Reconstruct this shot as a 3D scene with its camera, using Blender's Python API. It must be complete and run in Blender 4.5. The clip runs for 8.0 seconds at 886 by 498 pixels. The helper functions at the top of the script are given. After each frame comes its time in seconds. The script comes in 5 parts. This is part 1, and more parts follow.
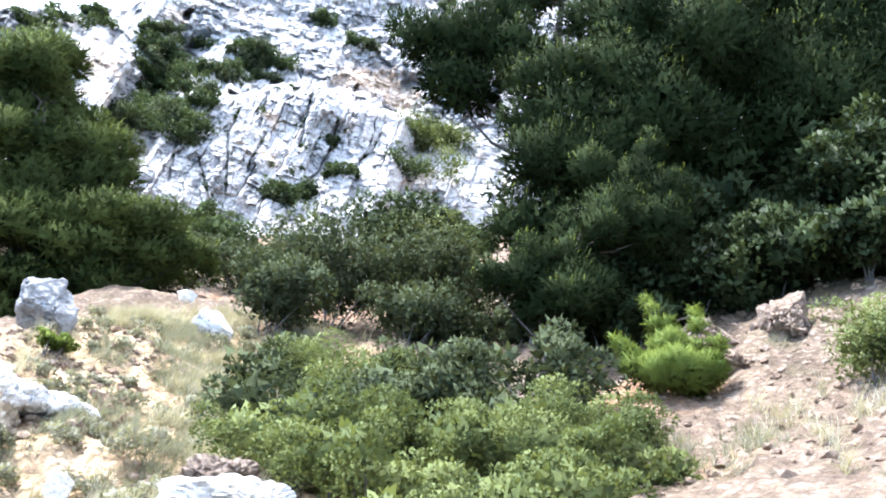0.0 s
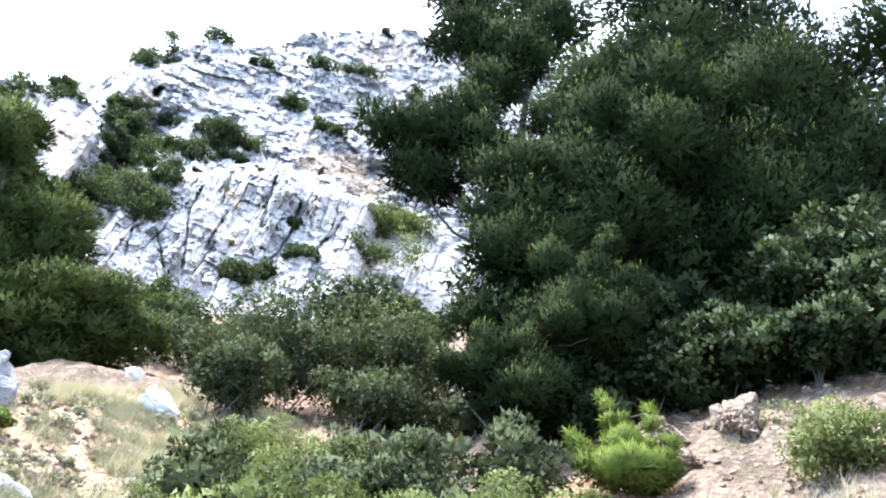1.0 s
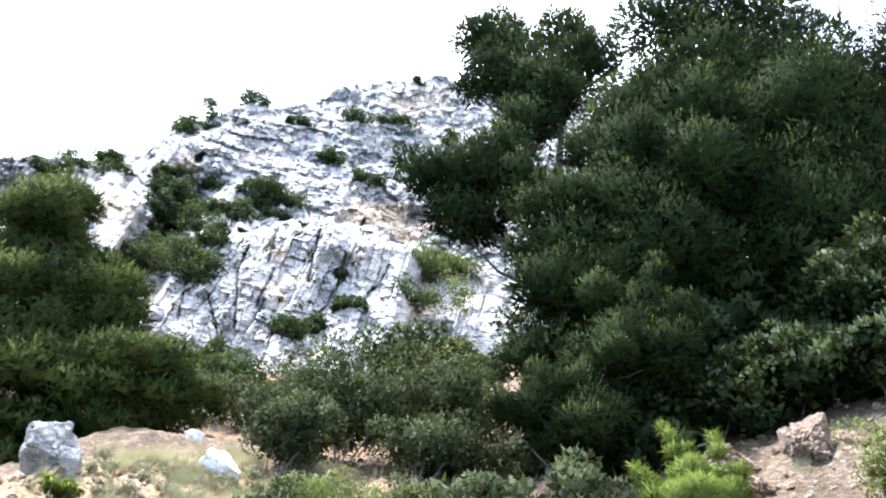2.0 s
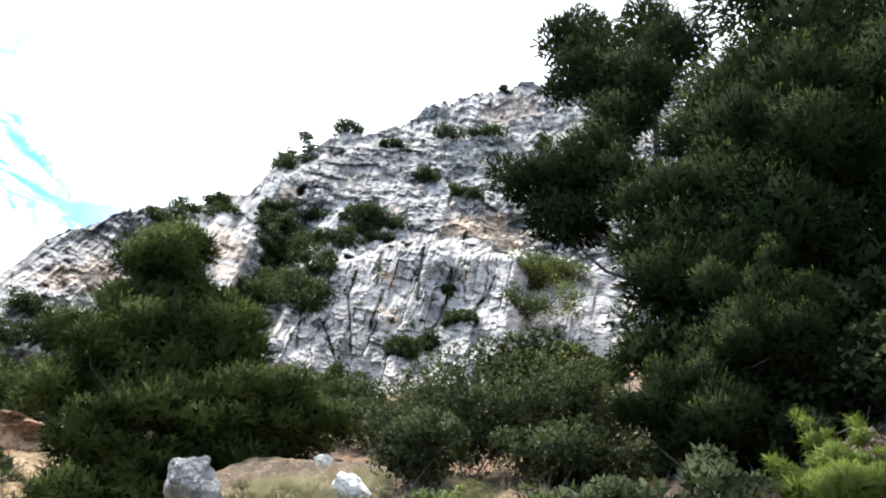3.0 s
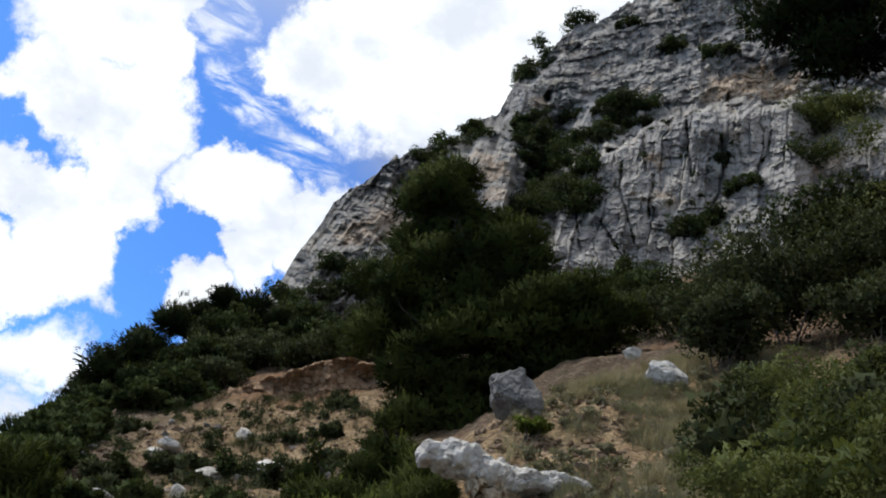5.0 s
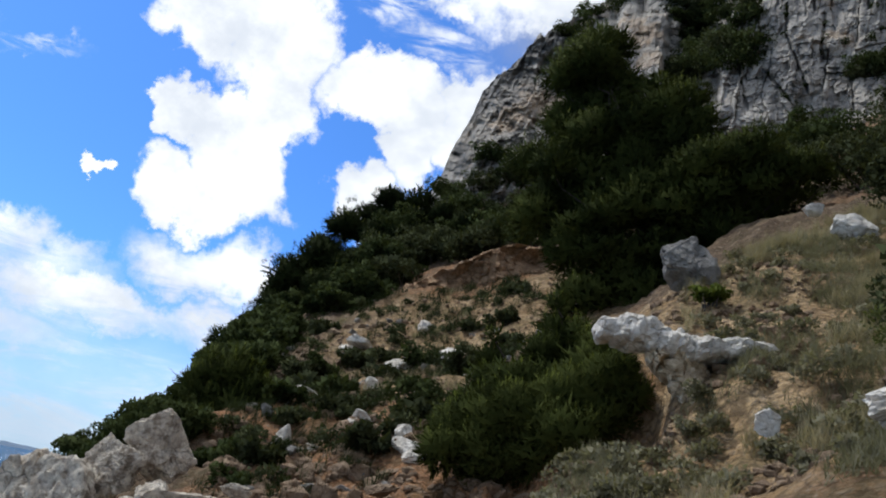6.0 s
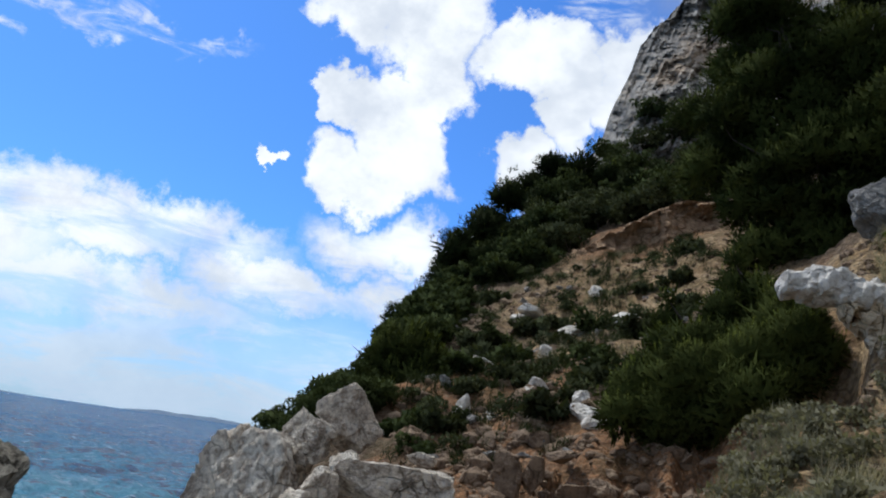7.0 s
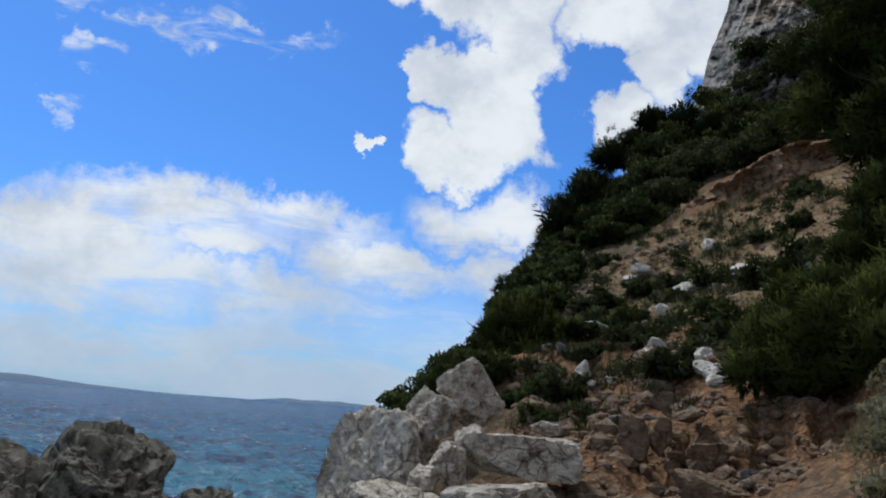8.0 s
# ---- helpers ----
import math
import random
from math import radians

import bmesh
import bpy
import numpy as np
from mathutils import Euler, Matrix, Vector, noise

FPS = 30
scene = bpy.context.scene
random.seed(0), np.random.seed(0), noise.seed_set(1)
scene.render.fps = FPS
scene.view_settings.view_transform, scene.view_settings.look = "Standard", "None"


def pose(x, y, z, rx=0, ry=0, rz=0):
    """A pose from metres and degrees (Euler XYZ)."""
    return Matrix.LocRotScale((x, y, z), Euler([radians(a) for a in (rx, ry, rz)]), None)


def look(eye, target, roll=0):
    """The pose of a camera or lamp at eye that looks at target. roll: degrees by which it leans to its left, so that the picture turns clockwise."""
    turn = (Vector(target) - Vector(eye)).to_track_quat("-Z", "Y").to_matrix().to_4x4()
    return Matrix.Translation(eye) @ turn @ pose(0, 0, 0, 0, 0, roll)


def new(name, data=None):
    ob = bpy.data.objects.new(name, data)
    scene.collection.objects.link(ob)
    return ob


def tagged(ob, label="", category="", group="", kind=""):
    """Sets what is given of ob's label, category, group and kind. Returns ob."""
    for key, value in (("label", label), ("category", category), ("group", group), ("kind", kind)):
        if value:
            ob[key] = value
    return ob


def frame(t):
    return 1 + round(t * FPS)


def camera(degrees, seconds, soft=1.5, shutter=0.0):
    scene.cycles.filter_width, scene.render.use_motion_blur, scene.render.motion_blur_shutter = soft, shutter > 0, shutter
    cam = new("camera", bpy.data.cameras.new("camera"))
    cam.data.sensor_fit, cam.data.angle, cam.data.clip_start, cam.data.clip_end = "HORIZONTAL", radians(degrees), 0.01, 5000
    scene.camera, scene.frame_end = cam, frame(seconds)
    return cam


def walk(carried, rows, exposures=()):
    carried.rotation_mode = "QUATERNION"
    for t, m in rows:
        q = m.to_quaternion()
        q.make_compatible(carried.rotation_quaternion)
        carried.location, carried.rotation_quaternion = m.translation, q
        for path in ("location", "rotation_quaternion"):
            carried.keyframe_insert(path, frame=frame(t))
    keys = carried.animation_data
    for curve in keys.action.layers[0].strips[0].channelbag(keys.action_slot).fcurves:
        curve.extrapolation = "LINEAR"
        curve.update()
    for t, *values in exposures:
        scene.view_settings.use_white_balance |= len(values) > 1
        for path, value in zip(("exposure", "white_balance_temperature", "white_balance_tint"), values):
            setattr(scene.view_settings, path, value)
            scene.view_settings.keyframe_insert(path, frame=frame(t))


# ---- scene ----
EYE = 2.4
cam = camera(56.0, 8.0, 1.95)
# seconds and turn in degrees; the filming person stands still and pans
ROWS = [
    (0.0, 121.57, -12.72, -26.71),
    (0.5, 124.99, -13.34, -29.60),
    (1.0, 128.43, -13.14, -30.55),
    (1.2, 129.79, -12.95, -30.36),
    (2.5, 129.97, -11.12, -20.69),
    (3.0, 129.00, -11.58, -15.70),
    (3.5, 126.41, -11.47, -8.35),
    (4.0, 123.18, -11.51, -1.37),
    (5.3, 115.58, -9.59, 10.74),
    (5.5, 113.71, -8.87, 13.44),
    (6.0, 107.79, -8.77, 20.32),
    (6.5, 104.57, -8.52, 25.97),
    (7.0, 103.88, -8.03, 32.47),
    (7.5, 102.74, -7.40, 36.95),
    (8.0, 101.14, -4.15, 40.76),
]
walk(cam, [(t, pose(0, 0, EYE, a, b, c)) for t, a, b, c in ROWS],
     [(0.0, 2.75, 5450, 13), (1.2, 2.8, 5500, 13), (2.5, 2.15, 5900, 11), (3.5, 1.12, 6150, 10), (4.2, 0.34, 6150, 10), (5.5, -0.27, 6150, 9), (6.5, -0.2, 6050, 9), (7.5, -0.6, 5900, 8), (8.0, -0.68, 5900, 8)])


# ------------------------------------------------------------------ bearings
def spot(bearing, climb, dist, up=0.0):
    """A place by compass bearing (degrees to the left of +y), climb in degrees seen from eye height, and level distance."""
    b = radians(bearing)
    return Vector((-dist * math.sin(b), dist * math.cos(b), EYE + dist * math.tan(radians(climb)) + up))


# ------------------------------------------------------------------ world and sun
SUN_BEARING, SUN_CLIMB = 82.0, 59.0


def ways(bearing, climb):
    b, c = radians(bearing), radians(climb)
    return (-math.cos(c) * math.sin(b), math.cos(c) * math.cos(b), math.sin(c))


class Nodes:
    """Small helper round a node tree."""

    def __init__(self, tree):
        self.t = tree
        tree.nodes.clear()

    def add(self, kind, ins=None, **props):
        n = self.t.nodes.new(kind)
        if "operation" in props:
            n.operation = props["operation"]
        if "use_clamp" in props:
            n.use_clamp = props["use_clamp"]
        if "data_type" in props:
            n.data_type = props["data_type"]
        if "interpolation_type" in props:
            n.interpolation_type = props["interpolation_type"]
        if "voronoi" in props:
            n.feature = props["voronoi"]
        for k, v in (ins or {}).items():
            self.put(n.inputs[k], v)
        return n

    def put(self, socket, v):
        if isinstance(v, bpy.types.NodeSocket):
            self.t.links.new(v, socket)
        else:
            socket.default_value = v

    def math(self, op, a, b=0.0, clamp=False):
        n = self.add("ShaderNodeMath", operation=op, use_clamp=clamp)
        self.put(n.inputs[0], a), self.put(n.inputs[1], b)
        return n.outputs[0]

    def vec(self, op, a, b=(0, 0, 0), out=0):
        n = self.add("ShaderNodeVectorMath", operation=op)
        self.put(n.inputs[0], a), self.put(n.inputs[1], b)
        return n.outputs[out]

    def mix(self, f, a, b):
        n = self.add("ShaderNodeMix", data_type="RGBA")
        self.put(n.inputs[0], f), self.put(n.inputs[6], a), self.put(n.inputs[7], b)
        return n.outputs[2]

    def range(self, v, a, b, c=0.0, d=1.0, soft=True):
        n = self.add("ShaderNodeMapRange", interpolation_type="SMOOTHSTEP" if soft else "LINEAR")
        for k, x in enumerate((v, a, b, c, d)):
            self.put(n.inputs[k], x)
        return n.outputs[0]

    def noise(self, vec, scale, detail=4.0, rough=0.55, dist=0.0):
        n = self.add("ShaderNodeTexNoise", {"Scale": scale, "Detail": detail, "Roughness": rough, "Distortion": dist})
        if vec is not None:
            self.put(n.inputs["Vector"], vec)
        return n.outputs["Fac"]


# cloud masses: bearing, climb, half width, half height in degrees
CLOUDS = [(41.5, 17.8, 3.6, 2.4), (38.2, 20, 4.2, 3.4), (41.0, 22.6, 3.2, 2.2), (44.0, 22.0, 1.3, 1.8), (36.8, 24.6, 3.6, 3.0), (48.0, 17.5, 0.8, 0.6), (37.5, 29, 4.6, 4.2),
          (42.5, 29.5, 4.5, 3.0), (43.5, 35, 6.5, 4.2), (38.5, 35.5, 3.2, 4.0), (29, 27.0, 5.0, 2.6), (26.5, 24.5, 2.2, 4.2), (22.5, 26.5, 3.0, 4.0), (28.8, 19.5, 2.4, 2.2),
          (19, 39.2, 9.0, 6.6), (26.5, 37.5, 4.5, 3.6), (7, 45, 18, 13), (-20, 52, 30, 16)]
BANKS = [(36.5, 13.4, 7.0, 2.2), (32, 14.6, 3.2, 2.0), (57, 11.6, 12, 2.2), (67, 9.6, 8, 2.6), (45, 9.5, 6, 2.0), (60, 7, 16, 2.6), (36, 9, 6, 2.4)]
WISPS = [(63, 22.6, 2.6, 0.7), (66.6, 20.4, 1.6, 0.9), (60.5, 23.4, 3.0, 1.2), (55.5, 24.6, 4.5, 0.9), (51.5, 12.9, 4.0, 0.6), (68, 17, 1.4, 0.6), (70, 24, 4, 1.2), (26.0, 31.6, 3.4, 2.0), (30.5, 33.8, 3.0, 1.8), (35.0, 37.0, 2.8, 1.8)]


def build_world():
    world = bpy.data.worlds.new("sky")
    scene.world = world
    world.use_nodes = True
    n = Nodes(world.node_tree)
    out = n.add("ShaderNodeOutputWorld")
    sky = n.add("ShaderNodeTexSky")
    sky.sky_type, sky.sun_disc = "NISHITA", False
    sky.sun_elevation, sky.sun_rotation = radians(SUN_CLIMB), radians(-SUN_BEARING)
    sky.air_density, sky.dust_density, sky.ozone_density = 1.0, 0.6, 2.0
    way = n.add("ShaderNodeTexCoord").outputs["Generated"]
    sep = n.add("ShaderNodeSeparateXYZ", {0: way}).outputs
    # bearing and climb of the sky point
    bearing = n.math("MULTIPLY", n.math("ARCTAN2", n.math("MULTIPLY", sep[0], -1.0), sep[1]), 57.29578)
    climb = n.math("MULTIPLY", n.math("ARCSINE", sep[2]), 57.29578)
    warp = n.add("ShaderNodeTexNoise", {"Vector": way, "Scale": 9.0, "Detail": 7.0, "Roughness": 0.62})
    wsep = n.add("ShaderNodeSeparateColor", {0: warp.outputs["Color"]}).outputs
    puff = n.add("ShaderNodeTexNoise", {"Vector": way, "Scale": 24.0, "Detail": 9.0, "Roughness": 0.62})
    psep = n.add("ShaderNodeSeparateColor", {0: puff.outputs["Color"]}).outputs
    bearing = n.math("ADD", bearing, n.math("MULTIPLY", n.math("SUBTRACT", wsep[0], 0.5), 8.0))
    bearing = n.math("ADD", bearing, n.math("MULTIPLY", n.math("SUBTRACT", psep[0], 0.5), 5.0))
    climb2 = n.math("ADD", climb, n.math("MULTIPLY", n.math("SUBTRACT", wsep[1], 0.5), 6.0))
    climb2 = n.math("ADD", climb2, n.math("MULTIPLY", n.math("SUBTRACT", psep[1], 0.5), 5.0))

    def masses(rows, inner, outer):
        total = None
        for b, c, w, h in rows:
            u = n.math("DIVIDE", n.math("SUBTRACT", bearing, b), w)
            v = n.math("DIVIDE", n.math("SUBTRACT", climb2, c), h)
            r = n.math("ADD", n.math("MULTIPLY", u, u), n.math("MULTIPLY", v, v))
            d = n.range(r, inner, outer, 1.0, 0.0)
            total = d if total is None else n.math("MAXIMUM", total, d)
        return total

    total = masses(CLOUDS, 0.55, 1.25)
    # mostly unseen broken cloud added over the rest of the sky, tempering the fill light
    aside = n.math("MAXIMUM", n.range(n.math("ABSOLUTE", n.math("SUBTRACT", bearing, 52.0)), 26.0, 42.0), n.range(climb, 38.0, 50.0))
    rest = n.math("MULTIPLY", n.range(n.noise(way, 2.3, 8.0, 0.58, 0.3), 0.36, 0.52), aside)
    # low layered bank over the sea
    flat = n.vec("MULTIPLY", way, (1.0, 1.0, 4.0))
    streak = n.noise(flat, 6.0, 9.0, 0.64, 0.5)
    bank = n.math("MULTIPLY", masses(BANKS, 0.2, 1.5), n.range(streak, 0.34, 0.56, 0.5, 1.0))
    haze = n.math("MULTIPLY", n.range(climb, 1.5, 13.0, 1.0, 0.0), n.range(streak, 0.40, 0.60, 0.5, 1.0))
    wisps = n.math("MULTIPLY", masses(WISPS, 0.1, 1.6), n.range(n.noise(flat, 14.0, 8.0, 0.6, 0.6), 0.40, 0.66, 0.0, 0.8))
    cover = n.math("MAXIMUM", n.math("MAXIMUM", total, bank), n.math("MAXIMUM", haze, wisps), clamp=True)
    # cloud light: bright with soft grey bellies
    body = n.noise(n.vec("MULTIPLY", way, (1.0, 1.0, 1.3)), 9.0, 8.0, 0.6)
    cloud = n.mix(n.range(body, 0.34, 0.62), (8.7, 9.0, 9.5, 1), (12.4, 12.3, 12.0, 1))
    cloud = n.mix(n.range(climb, 0.0, 12.0, 0.85, 0.0), cloud, (5.9, 7.3, 8.8, 1))
    tint = n.mix(1.0, sky.outputs[0], (0.62, 1.12, 1.85, 1))
    tint.node.blend_type = "MULTIPLY"
    # the added cloud is kept darker than the main masses, to lower ambient light
    behind = n.mix(rest, tint, n.mix(n.range(body, 0.34, 0.62), (2.9, 3.1, 3.5, 1), (4.9, 4.9, 4.9, 1)))
    # thin veil high up
    behind = n.mix(n.range(climb, 32.0, 44.0, 0.0, 0.55), behind, (7.2, 7.6, 8.4, 1))
    both = n.mix(cover, behind, cloud)
    bg = n.add("ShaderNodeBackground", {"Color": both, "Strength": 0.11})
    n.t.links.new(bg.outputs[0], out.inputs[0])
    sun = new("sun", bpy.data.lights.new("sun", "SUN"))
    sun.data.energy, sun.data.angle, sun.data.color = 3.4, radians(9.0), (1.0, 0.94, 0.85)
    sun.matrix_world = look(Vector(ways(SUN_BEARING, SUN_CLIMB)) * 90, (0, 0, 0))


build_world()


# ------------------------------------------------------------------ numeric noise
def smooth5(t):
    return t * t * t * (t * (t * 6 - 15) + 10)


def cell_hash(ix, iy, iz, seed=0):
    h = (ix.astype(np.int64) * 374761393 + iy.astype(np.int64) * 668265263 + iz.astype(np.int64) * 2147483647 + seed * 974634157)
    h = (h ^ (h >> 13)) * 1274126177
    h = h ^ (h >> 16)
    h = (h * 2246822519) & 0xFFFFFFFF
    h = h ^ (h >> 15)
    return (h & 0xFFFFFF) / float(0x1000000)


def vnoise(x, y, z, seed=0):
    x, y, z = np.broadcast_arrays(x, y, z)
    fx, fy, fz = np.floor(x), np.floor(y), np.floor(z)
    tx, ty, tz = smooth5(x - fx), smooth5(y - fy), smooth5(z - fz)
    out = 0
    for dx in (0, 1):
        for dy in (0, 1):
            for dz in (0, 1):
                w = (tx if dx else 1 - tx) * (ty if dy else 1 - ty) * (tz if dz else 1 - tz)
                out = out + w * cell_hash(fx + dx, fy + dy, fz + dz, seed)
    return out * 2 - 1


def fbm(x, y, z, octaves=4, seed=0, gain=0.5, ridged=False):
    out, amp, k = 0, 1.0, 1.0
    for o in range(octaves):
        v = vnoise(x * k + 17.3 * o, y * k + 5.1 * o, z * k + 9.7 * o, seed + o)
        out = out + amp * ((1 - 2 * np.abs(v)) if ridged else v)
        amp, k = amp * gain, k * 2.03
    return out


def cells(u, v, seed=0):
    """Jittered cells: tilted random level of the nearest cell, and the distance to the border."""
    fu, fv = np.floor(u), np.floor(v)
    d1 = np.full(u.shape, 9.0)
    d2 = np.full(u.shape, 9.0)
    val, tilt = np.zeros(u.shape), np.zeros(u.shape)
    for i in (-1, 0, 1):
        for j in (-1, 0, 1):
            cu, cv = fu + i, fv + j
            zero = np.zeros_like(cu)
            pu = cu + 0.15 + 0.7 * cell_hash(cu, cv, zero, seed)
            pv = cv + 0.15 + 0.7 * cell_hash(cu, cv, zero + 1, seed)
            d = np.hypot(u - pu, v - pv)
            near = d < d1
            d2 = np.where(near, d1, np.minimum(d2, d))
            val = np.where(near, cell_hash(cu, cv, zero + 2, seed), val)
            gu = cell_hash(cu, cv, zero + 3, seed) - 0.5
            gv = cell_hash(cu, cv, zero + 4, seed) - 0.5
            tilt = np.where(near, gu * (u - pu) + gv * (v - pv), tilt)
            d1 = np.where(near, d, d1)
    return val + 2.0 * tilt, d2 - d1


# ------------------------------------------------------------------ mesh helpers
def raw_mesh(name, verts, faces, mat, smooth=False):
    """A mesh from arrays: verts (n, 3), faces (m, 3 or 4)."""
    me = bpy.data.meshes.new(name)
    verts, faces = np.asarray(verts, np.float32), np.asarray(faces, np.int32)
    k = faces.shape[1]
    me.vertices.add(len(verts))
    me.vertices.foreach_set("co", verts.ravel())
    me.loops.add(faces.size)
    me.loops.foreach_set("vertex_index", faces.ravel())
    me.polygons.add(len(faces))
    me.polygons.foreach_set("loop_start", np.arange(0, faces.size, k, dtype=np.int32))
    me.polygons.foreach_set("use_smooth", np.full(len(faces), smooth))
    me.update(calc_edges=True)
    me.validate()
    if mat:
        me.materials.append(mat)
    return me


def soften(me, verts, faces, normals):
    """Lets each blade or leaf of a crown take light as the bough does that it grows on."""
    v, n = np.asarray(verts), np.asarray(normals)
    flat = np.cross(v[faces[:, 1]] - v[faces[:, 0]], v[faces[:, 2]] - v[faces[:, 0]])
    turn = (flat * n[faces[:, 0]]).sum(1) < 0
    faces = np.where(turn[:, None], faces[:, ::-1], faces)
    me.loops.foreach_set("vertex_index", faces.astype(np.int32).ravel())
    me.polygons.foreach_set("use_smooth", np.ones(len(faces), bool))
    me.update(calc_edges=True)
    me.normals_split_custom_set_from_vertices(n.astype(np.float32))


def grid_faces(rows, cols, wrap=False):
    i, j = np.meshgrid(np.arange(rows - 1), np.arange(cols if wrap else cols - 1), indexing="ij")
    a, b = i * cols + j, i * cols + (j + 1) % cols
    return np.stack([a, b, b + cols, a + cols], -1).reshape(-1, 4)


def part(name, data, parent, label=""):
    ob = new(name, data)
    ob.parent = parent
    if label:
        tagged(ob, label)
    return ob


def unit(v):
    return v / (np.linalg.norm(v, axis=-1, keepdims=True) + 1e-9)


def tube(points, radii, sides=7):
    """Verts and quads of a bent tapered tube."""
    pts = np.asarray(points, float)
    tan = unit(np.gradient(pts, axis=0))
    ref = np.where(np.abs(tan[:, 2:3]) > 0.9, [[1.0, 0, 0]], [[0, 0, 1.0]])
    s = unit(np.cross(tan, ref))
    t = np.cross(s, tan)
    a = np.linspace(0, 2 * np.pi, sides, endpoint=False)
    ring = np.cos(a)[None, :, None] * s[:, None] + np.sin(a)[None, :, None] * t[:, None]
    v = pts[:, None] + ring * np.asarray(radii)[:, None, None]
    return v.reshape(-1, 3), grid_faces(len(pts), sides, True)


def join(chunks):
    vs, fs, n = [], [], 0
    for v, f in chunks:
        vs.append(v), fs.append(f + n)
        n += len(v)
    return np.concatenate(vs), np.concatenate(fs)


# ------------------------------------------------------------------ materials
def surface(name):
    m = bpy.data.materials.new(name)
    m.use_nodes = True
    n = Nodes(m.node_tree)
    out = n.add("ShaderNodeOutputMaterial")
    b = n.add("ShaderNodeBsdfPrincipled")
    n.t.links.new(b.outputs[0], out.inputs[0])
    return m, n, b, out


def bump(n, b, height, strength, dist):
    k = n.add("ShaderNodeBump", {"Height": height, "Strength": strength, "Distance": dist})
    n.t.links.new(k.outputs[0], b.inputs["Normal"])


def limestone(name, light, dark, scale=1.0, rust=0.0, patches=(), contrast=1.0, crusty=0.0, seams=0.65, relief=0.17, weathered=False):
    """Weathered pale limestone: grey crust, water streaks, ochre stains round given places."""
    m, n, b, _ = surface(name)
    p = n.add("ShaderNodeNewGeometry").outputs["Position"]
    big = n.noise(p, 0.35 * scale, 6, 0.6)
    fine = n.noise(p, 2.4 * scale, 9, 0.66)
    grit = n.noise(p, 16.0 * scale, 6, 0.7)
    run = n.noise(n.vec("MULTIPLY", p, (1.0, 1.0, 0.14)), 1.1 * scale, 8, 0.6)
    w = 0.20 / contrast
    col = n.mix(n.range(fine, 0.48 - w, 0.48 + w), (*dark, 1), (*light, 1))
    col = n.mix(n.range(run, 0.54, 0.74, 0.0, 0.5), col, (dark[0] * 0.62, dark[1] * 0.61, dark[2] * 0.62, 1))
    col = n.mix(n.range(big, 0.50, 0.70, 0.0, 0.40), col, (light[0], light[1] * 0.92, light[2] * 0.80, 1))
    crust = n.range(n.noise(p, 0.55 * scale, 7, 0.68, 0.4), 0.44, 0.58, 0.0, crusty)
    col = n.mix(crust, col, n.mix(n.range(fine, 0.35, 0.62), (dark[0] * 0.72, dark[1] * 0.74, dark[2] * 0.78, 1), (light[0] * 0.72, light[1] * 0.75, light[2] * 0.80, 1)))
    if weathered:
        att = n.add("ShaderNodeAttribute")
        att.attribute_name = "crust"
        old = n.range(n.math("ADD", att.outputs["Fac"], n.math("MULTIPLY", n.math("SUBTRACT", fine, 0.5), 0.9)), 0.30, 0.72, 0.0, 0.92)
        col = n.mix(old, col, n.mix(n.range(run, 0.35, 0.62), (0.30, 0.286, 0.265, 1), (0.19, 0.183, 0.174, 1)))
    ochre = n.range(n.noise(p, 0.8 * scale, 6, 0.65), 0.56, 0.74, 0.0, rust)
    for place, size, amount in patches:
        d = n.vec("DISTANCE", p, tuple(place), 1)
        d = n.math("ADD", d, n.math("MULTIPLY", n.math("SUBTRACT", fine, 0.5), size * 1.5))
        ochre = n.math("MAXIMUM", ochre, n.range(d, size * 0.45, size * 1.15, amount, 0.0))
    col = n.mix(ochre, col, n.mix(n.range(fine, 0.38, 0.6), (0.46, 0.32, 0.20, 1), (0.68, 0.54, 0.39, 1)))
    pock = n.range(n.noise(p, 3.4 * scale, 5, 0.6), 0.30, 0.38, 0.45, 0.0)
    col = n.mix(pock, col, (dark[0] * 0.45, dark[1] * 0.44, dark[2] * 0.44, 1))
    wob = n.add("ShaderNodeTexNoise", {"Vector": p, "Scale": 1.4 * scale, "Detail": 6.0}).outputs["Color"]
    bent = n.vec("ADD", p, n.vec("MULTIPLY", wob, (0.9 / scale, 0.9 / scale, 0.9 / scale)))
    edge = n.add("ShaderNodeTexVoronoi", {"Vector": bent, "Scale": 1.15 * scale}, voronoi="DISTANCE_TO_EDGE").outputs["Distance"]
    seam = n.math("MULTIPLY", n.range(edge, 0.0, 0.05, 1.0, 0.0), n.range(big, 0.40, 0.56))
    col = n.mix(n.math("MULTIPLY", seam, seams), col, (dark[0] * 0.3, dark[1] * 0.29, dark[2] * 0.28, 1))
    pits = n.range(grit, 0.33, 0.44, 0.5, 0.0)
    col = n.mix(pits, col, (dark[0] * 0.4, dark[1] * 0.4, dark[2] * 0.4, 1))
    n.put(b.inputs["Base Color"], col)
    b.inputs["Roughness"].default_value = 0.92
    b.inputs["Specular IOR Level"].default_value = 0.15
    h = n.math("ADD", n.math("MULTIPLY", fine, 0.8), n.math("MULTIPLY", grit, 0.5))
    h = n.math("SUBTRACT", h, n.math("MULTIPLY", seam, 0.4))
    bump(n, b, h, 1.0, relief / scale)
    return m


